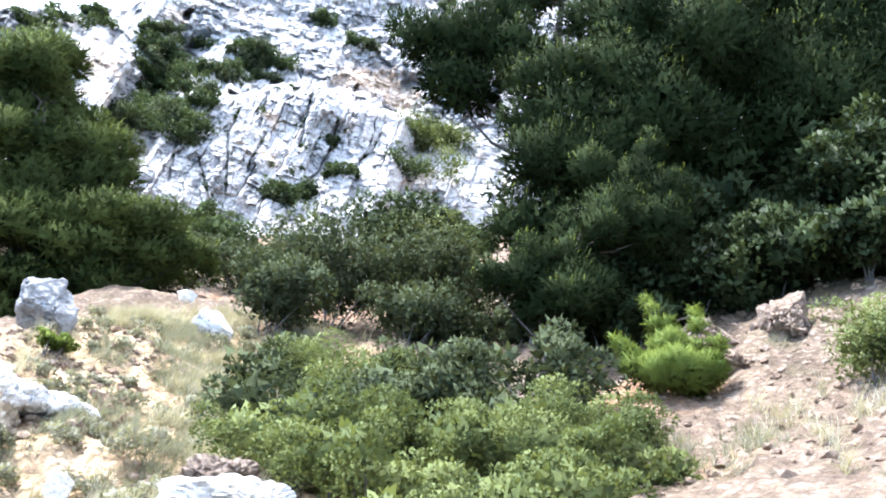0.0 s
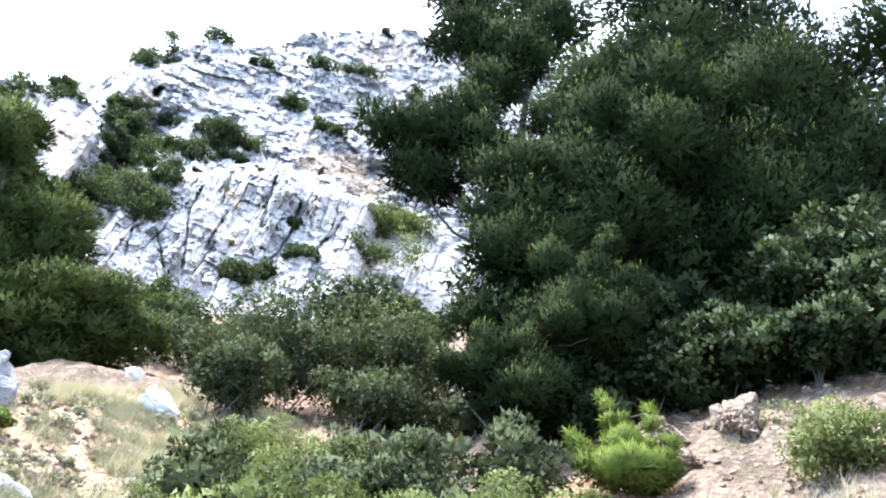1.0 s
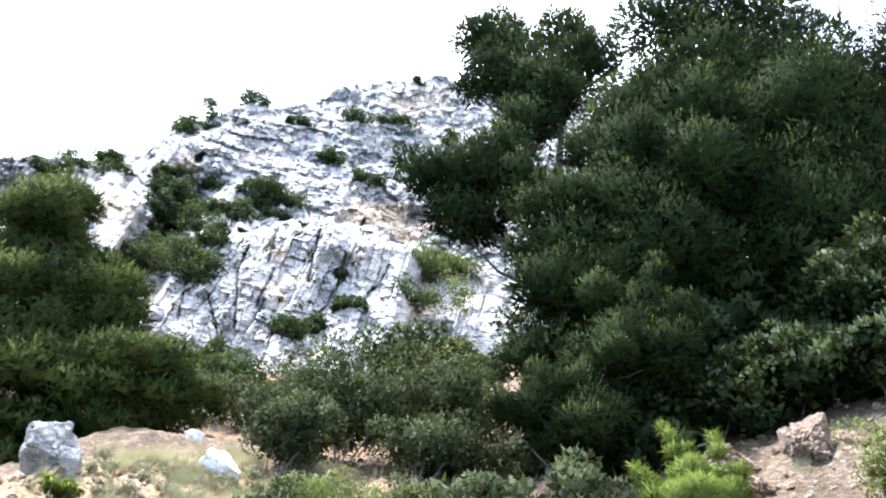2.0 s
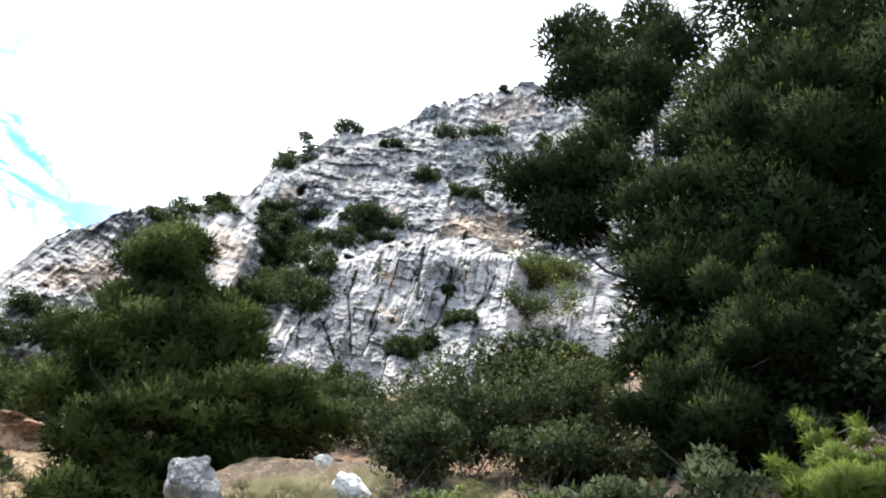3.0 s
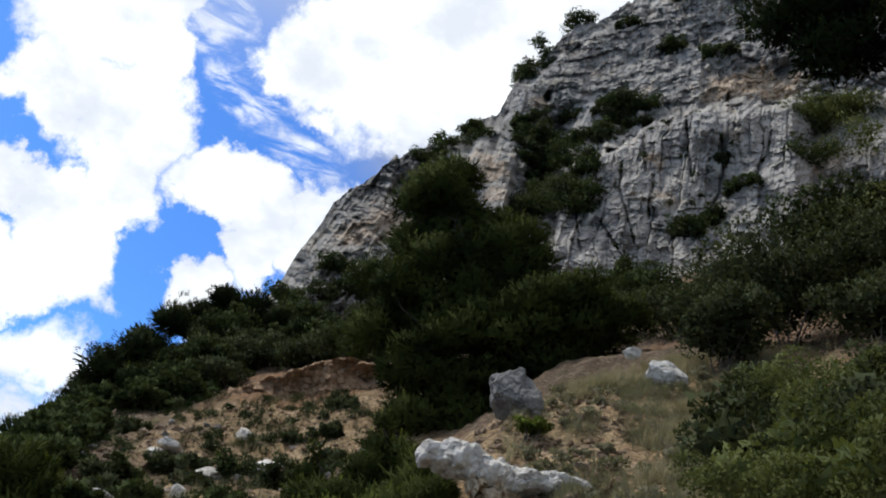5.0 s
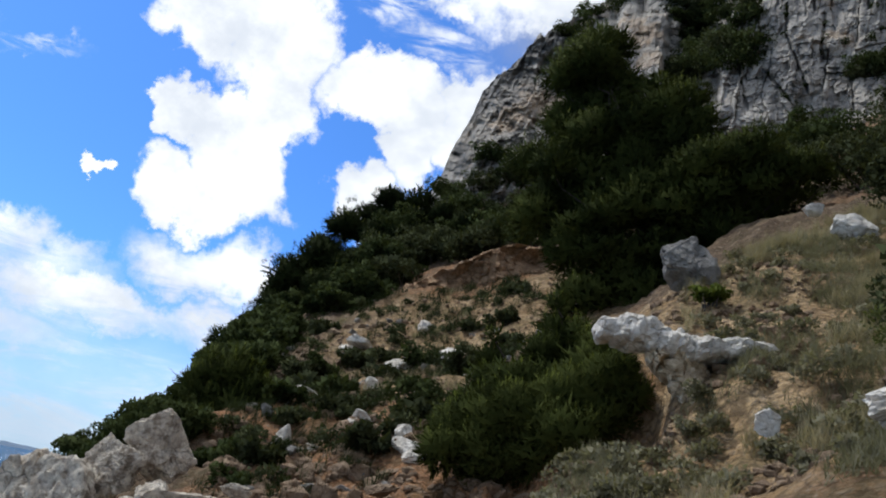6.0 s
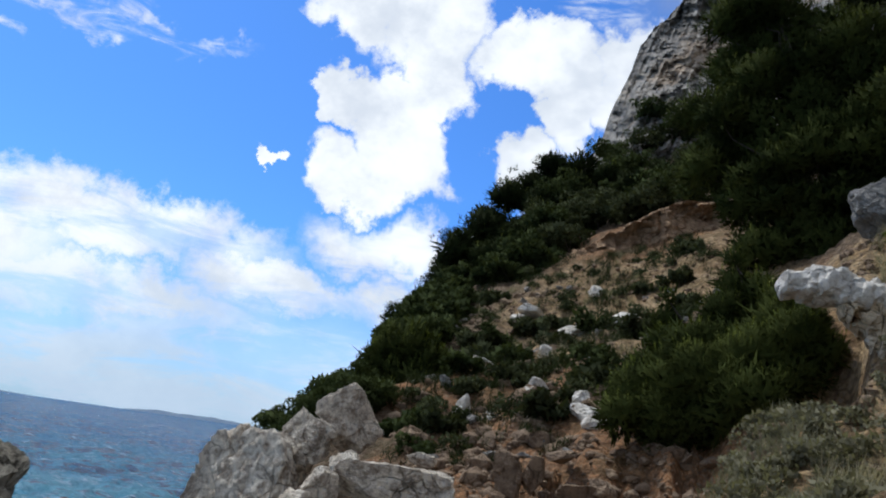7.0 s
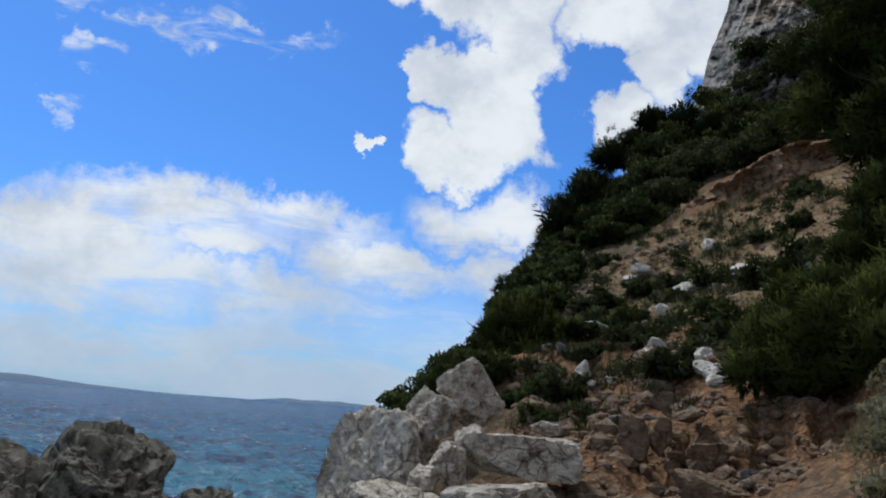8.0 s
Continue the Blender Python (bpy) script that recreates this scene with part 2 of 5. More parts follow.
def earth(name):
    """Ochre scree and soil with gravel, reddish patches and pale dust."""
    m, n, b, _ = surface(name)
    p = n.add("ShaderNodeNewGeometry").outputs["Position"]
    big = n.noise(p, 0.22, 5, 0.6)
    mid = n.noise(p, 1.3, 6, 0.65)
    grit = n.add("ShaderNodeTexVoronoi", {"Vector": p, "Scale": 24.0})
    grit2 = n.noise(p, 30.0, 5, 0.7)
    soil = n.mix(n.range(mid, 0.35, 0.65), (0.09, 0.065, 0.044, 1), (0.205, 0.148, 0.098, 1))
    dust = n.mix(n.range(mid, 0.35, 0.65), (0.29, 0.19, 0.095, 1), (0.58, 0.42, 0.235, 1))
    dry = None
    for place, size in ((spot(2, 14.5, 10), 4.5), (spot(-6, 12, 8), 3.0), (spot(-3, 20, 13), 4.0), (spot(5, 6, 7), 2.0), (spot(19, 13.5, 24), 4.6), (spot(23, 11, 21), 3.4), (spot(17, 12, 20), 3.0), (spot(27, 7, 16), 2.8), (spot(22, 7, 15), 2.2)):
        r = n.math("ADD", n.vec("DISTANCE", p, tuple(place), 1), n.math("MULTIPLY", n.math("SUBTRACT", mid, 0.5), size * 0.8))
        k = n.range(r, size * 0.6, size * 1.1, 1.0, 0.0)
        dry = k if dry is None else n.math("MAXIMUM", dry, k)
    col = n.mix(dry, soil, dust)
    red = n.math("MULTIPLY", n.range(big, 0.50, 0.66, 0.0, 0.5), n.math("SUBTRACT", 1.0, dry))
    for place, size in ((spot(20, 0.5, 9.4), 2.6), (spot(25, 0.5, 10), 2.2), (spot(15, -1, 8.6), 1.5), (spot(25, 5, 14), 2.0), (spot(28, 1, 10.5), 2.0), (spot(21, 16.0, 28), 3.2), (spot(31, 4, 15), 2.0), (spot(-3.5, 25.3, 38), 2.5), (spot(-36, 25.5, 9.8), 1.0)):
        r = n.math("ADD", n.vec("DISTANCE", p, tuple(place), 1), n.math("MULTIPLY", n.math("SUBTRACT", mid, 0.5), size * 1.6))
        red = n.math("MAXIMUM", red, n.range(r, size * 0.5, size * 1.2, 0.9, 0.0))
    col = n.mix(red, col, n.mix(n.range(grit2, 0.4, 0.6), (0.27, 0.135, 0.065, 1), (0.48, 0.255, 0.125, 1)))
    stone = n.range(n.math("ADD", grit2, n.math("MULTIPLY", mid, 0.35)), 0.70, 0.84, 0.0, 0.8)
    col = n.mix(stone, col, (0.30, 0.25, 0.195, 1))
    clod = n.add("ShaderNodeTexVoronoi", {"Vector": n.vec("ADD", p, n.vec("MULTIPLY", n.add("ShaderNodeTexNoise", {"Vector": p, "Scale": 5.0, "Detail": 4.0}).outputs["Color"], (0.25, 0.25, 0.25))), "Scale": 9.0})
    csep = n.add("ShaderNodeSeparateColor", {0: clod.outputs["Color"]}).outputs
    col = n.mix(n.math("MULTIPLY", n.range(csep[1], 0.70, 0.86, 0.0, 0.65), n.range(clod.outputs["Distance"], 0.25, 0.5, 1.0, 0.0)), col, (0.30, 0.245, 0.185, 1))
    col = n.mix(n.range(clod.outputs["Distance"], 0.42, 0.70, 0.0, 0.55), col, (0.05, 0.034, 0.022, 1))
    sep = n.add("ShaderNodeSeparateColor", {0: grit.outputs["Color"]}).outputs
    col = n.mix(n.range(sep[0], 0.3, 1.0, 0.0, 0.5), col, (0.16, 0.11, 0.07, 1))
    moss = n.range(n.noise(p, 0.9, 6, 0.7), 0.50, 0.64, 0.0, 0.4)
    col = n.mix(moss, col, (0.075, 0.072, 0.032, 1))
    n.put(b.inputs["Base Color"], col)
    b.inputs["Roughness"].default_value = 0.95
    b.inputs["Specular IOR Level"].default_value = 0.15
    h = n.math("ADD", n.math("MULTIPLY", grit.outputs["Distance"], -0.5), n.math("ADD", grit2, n.math("SUBTRACT", n.math("MULTIPLY", mid, 1.5), n.math("MULTIPLY", clod.outputs["Distance"], 1.6))))
    bump(n, b, h, 0.8, 0.05)
    return m


def leaf_paint(name, dark, light, glow=0.35, rough=0.55, scale=1.2):
    """Leaf: varied green per leaf and per patch, some light shines through."""
    m, n, b, out = surface(name)
    g = n.add("ShaderNodeNewGeometry").outputs
    patch = n.noise(g["Position"], scale, 4, 0.6)
    f = n.math("ADD", n.math("MULTIPLY", g["Random Per Island"], 0.3), n.math("MULTIPLY", n.range(patch, 0.35, 0.65), 0.7))
    col = n.mix(f, (*dark, 1), (*light, 1))
    n.put(b.inputs["Base Color"], col)
    b.inputs["Roughness"].default_value = rough
    b.inputs["Specular IOR Level"].default_value = 0.03
    tr = n.add("ShaderNodeBsdfTranslucent", {"Color": n.mix(0.5, col, (light[0] * 1.5, light[1] * 1.5, light[2] * 0.7, 1))})
    mx = n.add("ShaderNodeMixShader", {0: glow})
    n.t.links.new(b.outputs[0], mx.inputs[1]), n.t.links.new(tr.outputs[0], mx.inputs[2])
    n.t.links.new(mx.outputs[0], out.inputs[0])
    return m


def bark(name, col):
    m, n, b, _ = surface(name)
    p = n.add("ShaderNodeNewGeometry").outputs["Position"]
    f = n.noise(n.vec("MULTIPLY", p, (1, 1, 0.25)), 18, 6, 0.65)
    n.put(b.inputs["Base Color"], n.mix(f, (col[0] * 0.4, col[1] * 0.4, col[2] * 0.4, 1), (*col, 1)))
    b.inputs["Roughness"].default_value = 0.9
    bump(n, b, f, 0.8, 0.03)
    return m


def sea_water():
    m, n, b, out = surface("sea_water")
    p = n.add("ShaderNodeNewGeometry").outputs["Position"]
    swell = n.noise(p, 0.35, 4, 0.6, 0.3)
    chop = n.noise(p, 1.6, 6, 0.62, 0.4)
    shal = n.noise(p, 0.12, 4, 0.6)
    d = n.vec("LENGTH", p, out=1)
    near = n.range(d, 12.0, 90.0, 1.0, 0.0)
    col = n.mix(n.math("MULTIPLY", near, n.range(shal, 0.35, 0.65, 0.4, 1.0)), (0.008, 0.082, 0.19, 1), (0.030, 0.195, 0.265, 1))
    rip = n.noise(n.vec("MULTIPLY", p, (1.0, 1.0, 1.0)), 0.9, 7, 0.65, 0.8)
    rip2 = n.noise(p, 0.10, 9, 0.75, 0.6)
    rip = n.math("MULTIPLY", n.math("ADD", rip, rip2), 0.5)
    # wave shade painted in: dark ripples in the base colour
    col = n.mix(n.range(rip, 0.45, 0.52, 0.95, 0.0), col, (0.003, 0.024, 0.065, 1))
    # pale crests: foam and glint both put into the colour
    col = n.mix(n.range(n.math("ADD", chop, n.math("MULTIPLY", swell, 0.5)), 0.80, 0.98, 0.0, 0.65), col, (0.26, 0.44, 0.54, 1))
    k = n.add("ShaderNodeBump", {"Height": n.math("ADD", swell, n.math("MULTIPLY", chop, 0.55)), "Strength": 1.0, "Distance": 1.3})
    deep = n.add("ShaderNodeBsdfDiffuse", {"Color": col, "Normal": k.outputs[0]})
    shine = n.add("ShaderNodeBsdfGlossy", {"Color": (0.8, 0.9, 1.0, 1), "Roughness": 0.22, "Normal": k.outputs[0]})
    both = n.add("ShaderNodeMixShader", {0: 0.18})
    n.t.links.new(deep.outputs[0], both.inputs[1]), n.t.links.new(shine.outputs[0], both.inputs[2])
    n.t.links.new(both.outputs[0], out.inputs[0])
    return m


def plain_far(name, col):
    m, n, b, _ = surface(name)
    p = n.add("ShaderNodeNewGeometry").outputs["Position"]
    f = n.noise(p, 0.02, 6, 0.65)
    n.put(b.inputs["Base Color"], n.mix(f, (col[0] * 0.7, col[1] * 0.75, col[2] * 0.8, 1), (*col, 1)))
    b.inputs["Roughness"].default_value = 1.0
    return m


STONE = limestone("boulder_limestone", (0.37, 0.36, 0.34), (0.19, 0.185, 0.18), 2.2, 0.2, (), 1.2)
PALE = limestone("pale_limestone", (0.86, 0.83, 0.77), (0.52, 0.48, 0.42), 2.8, 0.3, (), 1.3, 0.15, 0.3, 0.08)
SHORE = limestone("shore_limestone", (0.86, 0.79, 0.68), (0.34, 0.285, 0.23), 3.4, 0.4, (), 1.6, 0.15, 0.5, 0.16)
SEA_ROCK = limestone("dark_sea_rock", (0.31, 0.29, 0.24), (0.06, 0.054, 0.044), 3.4, 0.2, (), 1.5, 0.4, 0.2, 0.16)
LEDGE_LEG = limestone("ochre_ledge", (0.80, 0.69, 0.52), (0.46, 0.36, 0.24), 2.8, 0.5, (), 1.3, 0.0, 0.4, 0.09)
CONGLOMERATE = limestone("crumbling_conglomerate", (0.27, 0.205, 0.15), (0.15, 0.112, 0.082), 4.5, 0.4, (), 1.5)
OCHRE = limestone("ochre_rubble", (0.38, 0.285, 0.20), (0.165, 0.112, 0.075), 2.6, 0.5)
BANK = limestone("bank_earth", (0.58, 0.40, 0.25), (0.26, 0.16, 0.095), 2.2, 0.3)
EARTH = earth("scree_earth")
# shaded and sunlit copies of one needle green; the light is in the colour
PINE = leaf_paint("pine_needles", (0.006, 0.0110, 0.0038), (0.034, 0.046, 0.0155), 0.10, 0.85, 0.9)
PINE_SUNNY = leaf_paint("sunlit_pine_needles", (0.009, 0.016, 0.005), (0.078, 0.096, 0.026), 0.12, 0.85, 0.8)
# lighter needle green: sunlight on the upper shoots is put into the colour
PINE_LIT_TIP = leaf_paint("lit_pine_tips", (0.052, 0.074, 0.016), (0.165, 0.195, 0.048), 0.42, 0.75, 0.8)
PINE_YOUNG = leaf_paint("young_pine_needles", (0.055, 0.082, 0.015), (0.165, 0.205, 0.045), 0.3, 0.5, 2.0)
MASTIC = leaf_paint("mastic_leaves", (0.038, 0.052, 0.017), (0.150, 0.170, 0.062), 0.25, 0.55, 1.2)
OLIVE = leaf_paint("grey_green_leaves", (0.021, 0.028, 0.014), (0.080, 0.094, 0.048), 0.2, 0.85, 1.2)
IVY = leaf_paint("dark_leaves", (0.010, 0.0165, 0.007), (0.050, 0.066, 0.027), 0.2, 0.42, 1.5)
MAQUIS = leaf_paint("maquis_leaves", (0.016, 0.026, 0.010), (0.068, 0.088, 0.034), 0.2, 0.85, 1.0)
DRY = leaf_paint("dry_grass", (0.20, 0.172, 0.112), (0.41, 0.37, 0.27), 0.3, 0.7, 1.0)
HERB = leaf_paint("grey_herbs", (0.100, 0.098, 0.066), (0.235, 0.228, 0.16), 0.3, 0.7, 1.0)
BARK = bark("pine_bark", (0.075, 0.058, 0.044))
TWIG = bark("grey_wood", (0.13, 0.115, 0.10))
SEA = sea_water()


# ------------------------------------------------------------------ the ground
BEARINGS = [-60, -40, -22, -8, 2, 9, 15, 22, 32, 42, 50]
REACH = [2, 5, 8, 12, 18, 28, 45, 70]
CLIMB = np.array([
    [-25, 17, 26, 34.5, 38, 40, 42, 43],
    [-25, 14, 20, 29.8, 33.5, 36, 37, 38],
    [-25, 10, 15, 21, 27, 30, 32, 33],
    [-25, 6, 11.5, 18, 22.5, 25, 27.5, 29],
    [-25, 1, 8.0, 17, 20.5, 23, 25.5, 27],
    [-26, -3, 4.5, 13.5, 15, 19.5, 23.5, 25],
    [-27, -6, 0.5, 5.5, 12.0, 17.5, 21.5, 23],
    [-27, -9, -2.5, 3.5, 9.0, 15.3, 20, 21.5],
    [-28, -14, -5, 1.5, 7.0, 10.8, 13, 11],
    [-30, -19, -10, -3.5, 0.2, 1.2, -1.8, -2.6],
    [-34, -24, -20, -15, -11, -7, -4.5, -2.8]], float)


def hermite(x, xs, ys):
    """Smooth curve through knots; ys may carry more axes after the first."""
    xs = np.asarray(xs, float)
    m = np.gradient(ys, xs, axis=0)
    k = np.clip(np.searchsorted(xs, x) - 1, 0, len(xs) - 2)
    h = xs[k + 1] - xs[k]
    t = np.clip((x - xs[k]) / h, 0, 1)
    ex = (...,) + (None,) * (np.ndim(ys) - 1)
    t, h = t[ex], h[ex]
    return ((2 * t**3 - 3 * t**2 + 1) * ys[k] + (t**3 - 2 * t**2 + t) * h * m[k]
            + (-2 * t**3 + 3 * t**2) * ys[k + 1] + (t**3 - t**2) * h * m[k + 1])


FINE_B = np.arange(-60, 50.01, 0.5)
FINE_L = np.linspace(math.log(2), math.log(70), 160)
_t = hermite(FINE_B, BEARINGS, CLIMB)
FINE = hermite(FINE_L, np.log(REACH), _t.T.copy()).T


def ground_base(x, y):
    """Height of the smooth ground."""
    d = np.hypot(x, y)
    b = np.degrees(np.arctan2(-x, y))
    l = np.log(np.clip(d, 2, 70))
    bb = np.where(b < -60, -60.0, np.where(b > 50, 50.0, b))
    i = np.clip((bb + 60) / 0.5, 0, len(FINE_B) - 1.001)
    j = np.clip((l - FINE_L[0]) / (FINE_L[1] - FINE_L[0]), 0, len(FINE_L) - 1.001)
    i0, j0 = i.astype(int), j.astype(int)
    u, v = i - i0, j - j0
    e = (FINE[i0, j0] * (1 - u) * (1 - v) + FINE[i0 + 1, j0] * u * (1 - v)
         + FINE[i0, j0 + 1] * (1 - u) * v + FINE[i0 + 1, j0 + 1] * u * v)
    z = EYE + np.clip(d, 2, 70) * np.tan(np.radians(e))
    z = np.where(d < 2, z[()] * (d / 2) + (0.85) * (1 - d / 2), z)
    # to the right and behind the hillside swings round to the sea
    sea = np.where(d < 9, 0.85 - 0.17 * np.maximum(d - 3, 0), -0.2 - 0.05 * np.minimum(d, 40))
    w = np.clip((-b - 75) / 60, 0, 1)
    w = np.maximum(w * w * (3 - 2 * w), np.clip((b - 50) / 15, 0, 1) * np.clip((d - 4) / 6, 0, 1))
    z = z * (1 - w) + sea * w
    far = np.clip((d - 130) / 500, 0, 1)
    return z * (1 - far) - 6 * far


def ground_z(x, y):
    x, y = np.asarray(x, float), np.asarray(y, float)
    d = np.hypot(x, y)
    k = np.clip((d - 2) / 6, 0.15, 1) * np.clip((400 - d) / 200, 0, 1)
    z = ground_base(x, y)
    rough = 0.30 * fbm(x * 0.45, y * 0.45, 0 * x, 4, 3) + 0.10 * fbm(x * 1.9, y * 1.9, 0 * x, 3, 8, ridged=True)
    rough = rough + 0.9 * np.clip((d - 20) / 30, 0, 1) * fbm(x * 0.16, y * 0.16, 0 * x, 3, 5)
    # the steep red bank below the young pine
    b = np.degrees(np.arctan2(-x, y))
    wob = 0.5 * fbm(b * 0.9, 0 * b, 0 * b, 3, 44)
    # washed-out hollow below the ledge
    z = z - 0.55 * np.exp(-((b - 8.6) / 1.9) ** 4 - ((d - 8.75) / 0.62) ** 4) + 0.22 * np.exp(-((b - 2.6) / 2.2) ** 4 - ((d - 8.7) / 0.5) ** 4) - 0.9 * np.exp(-((b - 9.2) / 2.3) ** 4 - ((d - 9.3) / 0.55) ** 4)
    bank = np.clip((b - 12) / 3, 0, 1) * np.clip((29 - b) / 3, 0, 1)
    z = z + bank * 0.55 * (np.clip((d - 9.3 - 0.6 * wob) / 0.7, 0, 1) - np.clip((d - 6) / 3.3, 0, 1)) * np.clip((14 - d) / 3, 0, 1)
    return z + k * rough * 0.8


def on_ground(bearing, dist, up=0.0):
    v = spot(bearing, 0, dist)
    return Vector((v.x, v.y, float(ground_z(np.array([v.x]), np.array([v.y]))[0]) + up))


def meet(bearing, climb, near=6.0):
    """Where the line of sight first meets the slope, as a distance."""
    d = np.linspace(near, 45, 800)
    a = math.radians(bearing)
    e = np.degrees(np.arctan2(ground_z(-d * np.sin(a), d * np.cos(a)) - EYE, d))
    hit = np.nonzero(e >= climb)[0]
    return float(d[hit[0]]) if len(hit) else 30.0


def build_ground():
    b = np.concatenate([np.arange(-180, -62, 4.0), np.arange(-62, 56, 0.3), np.arange(56, 180, 4.0)])
    r = np.concatenate([[0.05, 0.6, 1.2], np.exp(np.linspace(math.log(1.8), math.log(75), 205)), [90, 120, 170, 260, 400, 700, 1500, 4200]])
    R, B = np.meshgrid(r, np.radians(b), indexing="ij")
    x, y = -R * np.sin(B) + 0.3 * (R < 0.3), R * np.cos(B) + 0.2 * (R < 0.3)
    z = ground_z(x, y)
    fine = (R > 3) & (R < 60)
    z = z + fine * 0.035 * np.clip(R / 10, 0.3, 1.5) * fbm(x * 6, y * 6, 0 * x, 3, 21)
    me = raw_mesh("ground", np.stack([x, y, z], -1).reshape(-1, 3), grid_faces(len(r), len(b), True)[:, ::-1], EARTH, True)
    tagged(new("ground", me), "ochre stony hillside soil with gravel and dry patches", "ground", kind="structure")


build_ground()


def build_sea():
    b = np.radians(np.concatenate([np.arange(-180, 38, 6.0), np.arange(38, 100, 0.2), np.arange(102, 180, 6.0)]))
    r = np.concatenate([[3.0, 5.0], np.exp(np.linspace(math.log(6.5), math.log(160), 160)), [200, 280, 400, 700, 1200, 2200, 4600]])
    R, B = np.meshgrid(r, b, indexing="ij")
    x, y = -R * np.sin(B), R * np.cos(B)
    wob = 0.5 * fbm(x * 0.15, y * 0.15, 0 * x, 2, 71)
    u, w = 0.8 * x + 0.6 * y + wob, -0.6 * x + 0.8 * y
    chop = 0.12 * fbm(u * 0.45, w * 0.26, 0 * x, 2, 72) + 0.085 * fbm(u * 1.5, w * 0.9, 0 * x, 3, 73, 0.55, True)
    z = chop * np.clip((170 - R) / 60, 0, 1) * np.clip((R - 6) / 3, 0, 1)
    z = z * ((B > math.radians(37)) & (B < math.radians(101)))
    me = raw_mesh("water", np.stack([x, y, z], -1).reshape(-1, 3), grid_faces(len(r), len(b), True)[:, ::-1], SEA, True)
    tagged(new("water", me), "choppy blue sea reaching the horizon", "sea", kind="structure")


build_sea()


def build_islands():
    # distance haze is put into the blue base colour
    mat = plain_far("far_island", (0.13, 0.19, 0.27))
    for name, b0, b1, dist, high, seed in (("far_island", 57.0, 96, 3600, 56, 3), ("far_island", 44, 53.5, 4000, 26, 9)):
        b = np.linspace(b0, b1, 160)
        t = (b - b0) / (b1 - b0)
        crest = high * (np.sin(np.pi * np.clip(t, 0, 1)) ** 0.7) * (0.75 + 0.3 * fbm(t * 5, 0 * t, 0 * t, 4, seed))
        if seed == 3:
            crest = crest * np.clip(t * 3.0, 0, 1) ** 0.9
        rows = []
        for s, k in ((0, 0), (60, 0.35), (160, 0.7), (300, 1.0), (600, 0.0)):
            rr = np.radians(b)
            rows.append(np.stack([-(dist + s) * np.sin(rr), (dist + s) * np.cos(rr), crest * k - 1], -1))
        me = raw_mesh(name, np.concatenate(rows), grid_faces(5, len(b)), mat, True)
        tagged(new(name, me), "wooded island far across the sea, blue haze in its colour", "island", kind="structure")


build_islands()


# ------------------------------------------------------------------ the cliff
CREST = [(-60, 48), (-40, 50), (-20, 51.5), (-12, 50.5), (-5.3, 49.0), (0, 45.9), (6, 42.9), (9.3, 40.0), (11, 36.8), (14.6, 34.7),
         (19, 31.9), (22, 28.7), (24.3, 22.2), (27, 17.5)]
FOOT = [(-60, 34), (-40, 33), (-20, 31), (-6.5, 26.5), (1.4, 26), (5, 26.5), (10, 23.5), (17, 20.5), (22, 18.5), (27, 14)]


def wall_depth(b, e, s):
    """How far the rock stands back (m) for bearing b, climb e, share s of the height."""
    back = 9.0 * s + 5.0 * np.clip(s - 0.45, 0, 1)
    # the big pale slab below, its top ledge slanting up to the right
    ledge = np.interp(b, [-22, -14, -5.2, 3.6, 4.6], [39, 39.5, 38.6, 34.9, 33.0])
    inside = np.clip((4.7 - b) / 0.25, 0, 1) * np.clip((b + 14.5) / 1.5, 0, 1)
    slab = inside * np.clip((ledge + 0.25 * vnoise(b * 2, 0 * b, 0 * b, 31) - e) / 0.35, 0, 1)
    back = back - 4.2 * slab
    # niche with clean ochre rock right of the crack
    niche = np.clip((b + 13.2) / 0.6, 0, 1) * np.clip((-5.6 - b) / 0.25, 0, 1) * np.clip((e - 38.3) / 0.3, 0, 1) * np.clip((41.6 - e) / 0.8, 0, 1)
    back = back + 0.9 * niche
    # standing buttress on the left, vegetated gully between
    butt = np.clip((b - 8.4) / 0.5, 0, 1) * np.clip((12.6 - b) / 0.5, 0, 1) * np.clip((35 - e) / 0.5, 0, 1)
    gully = np.clip(1 - np.abs(b - 6.3 + 0.25 * (e - 33)) / 1.8, 0, 1) * np.clip((39 - e) / 2, 0, 1)
    back = back - 3.2 * butt + 3.5 * gully
    back = back - 6.0 * np.clip((b - 12) / 14, 0, 1)
    # a stepped ledge across the upper wall
    step = np.interp(b, [-20, -8, 0, 6, 9], [47.2, 46.6, 44.3, 41.3, 39])
    back = back + 2.2 * np.clip((e - step) / 0.3, 0, 1)
    # the small cave and the notch
    cave = np.exp(-(((b - 6.75) / 0.38) ** 2 + ((e - 38.6) / 0.42) ** 2) ** 2)
    notch = np.exp(-(((b + 8.1) / 0.16) ** 2 + ((e - 39.35) / 0.45) ** 2) ** 2)
    return back + 2.6 * cave + 1.3 * notch


CLIFF_GRID = {}
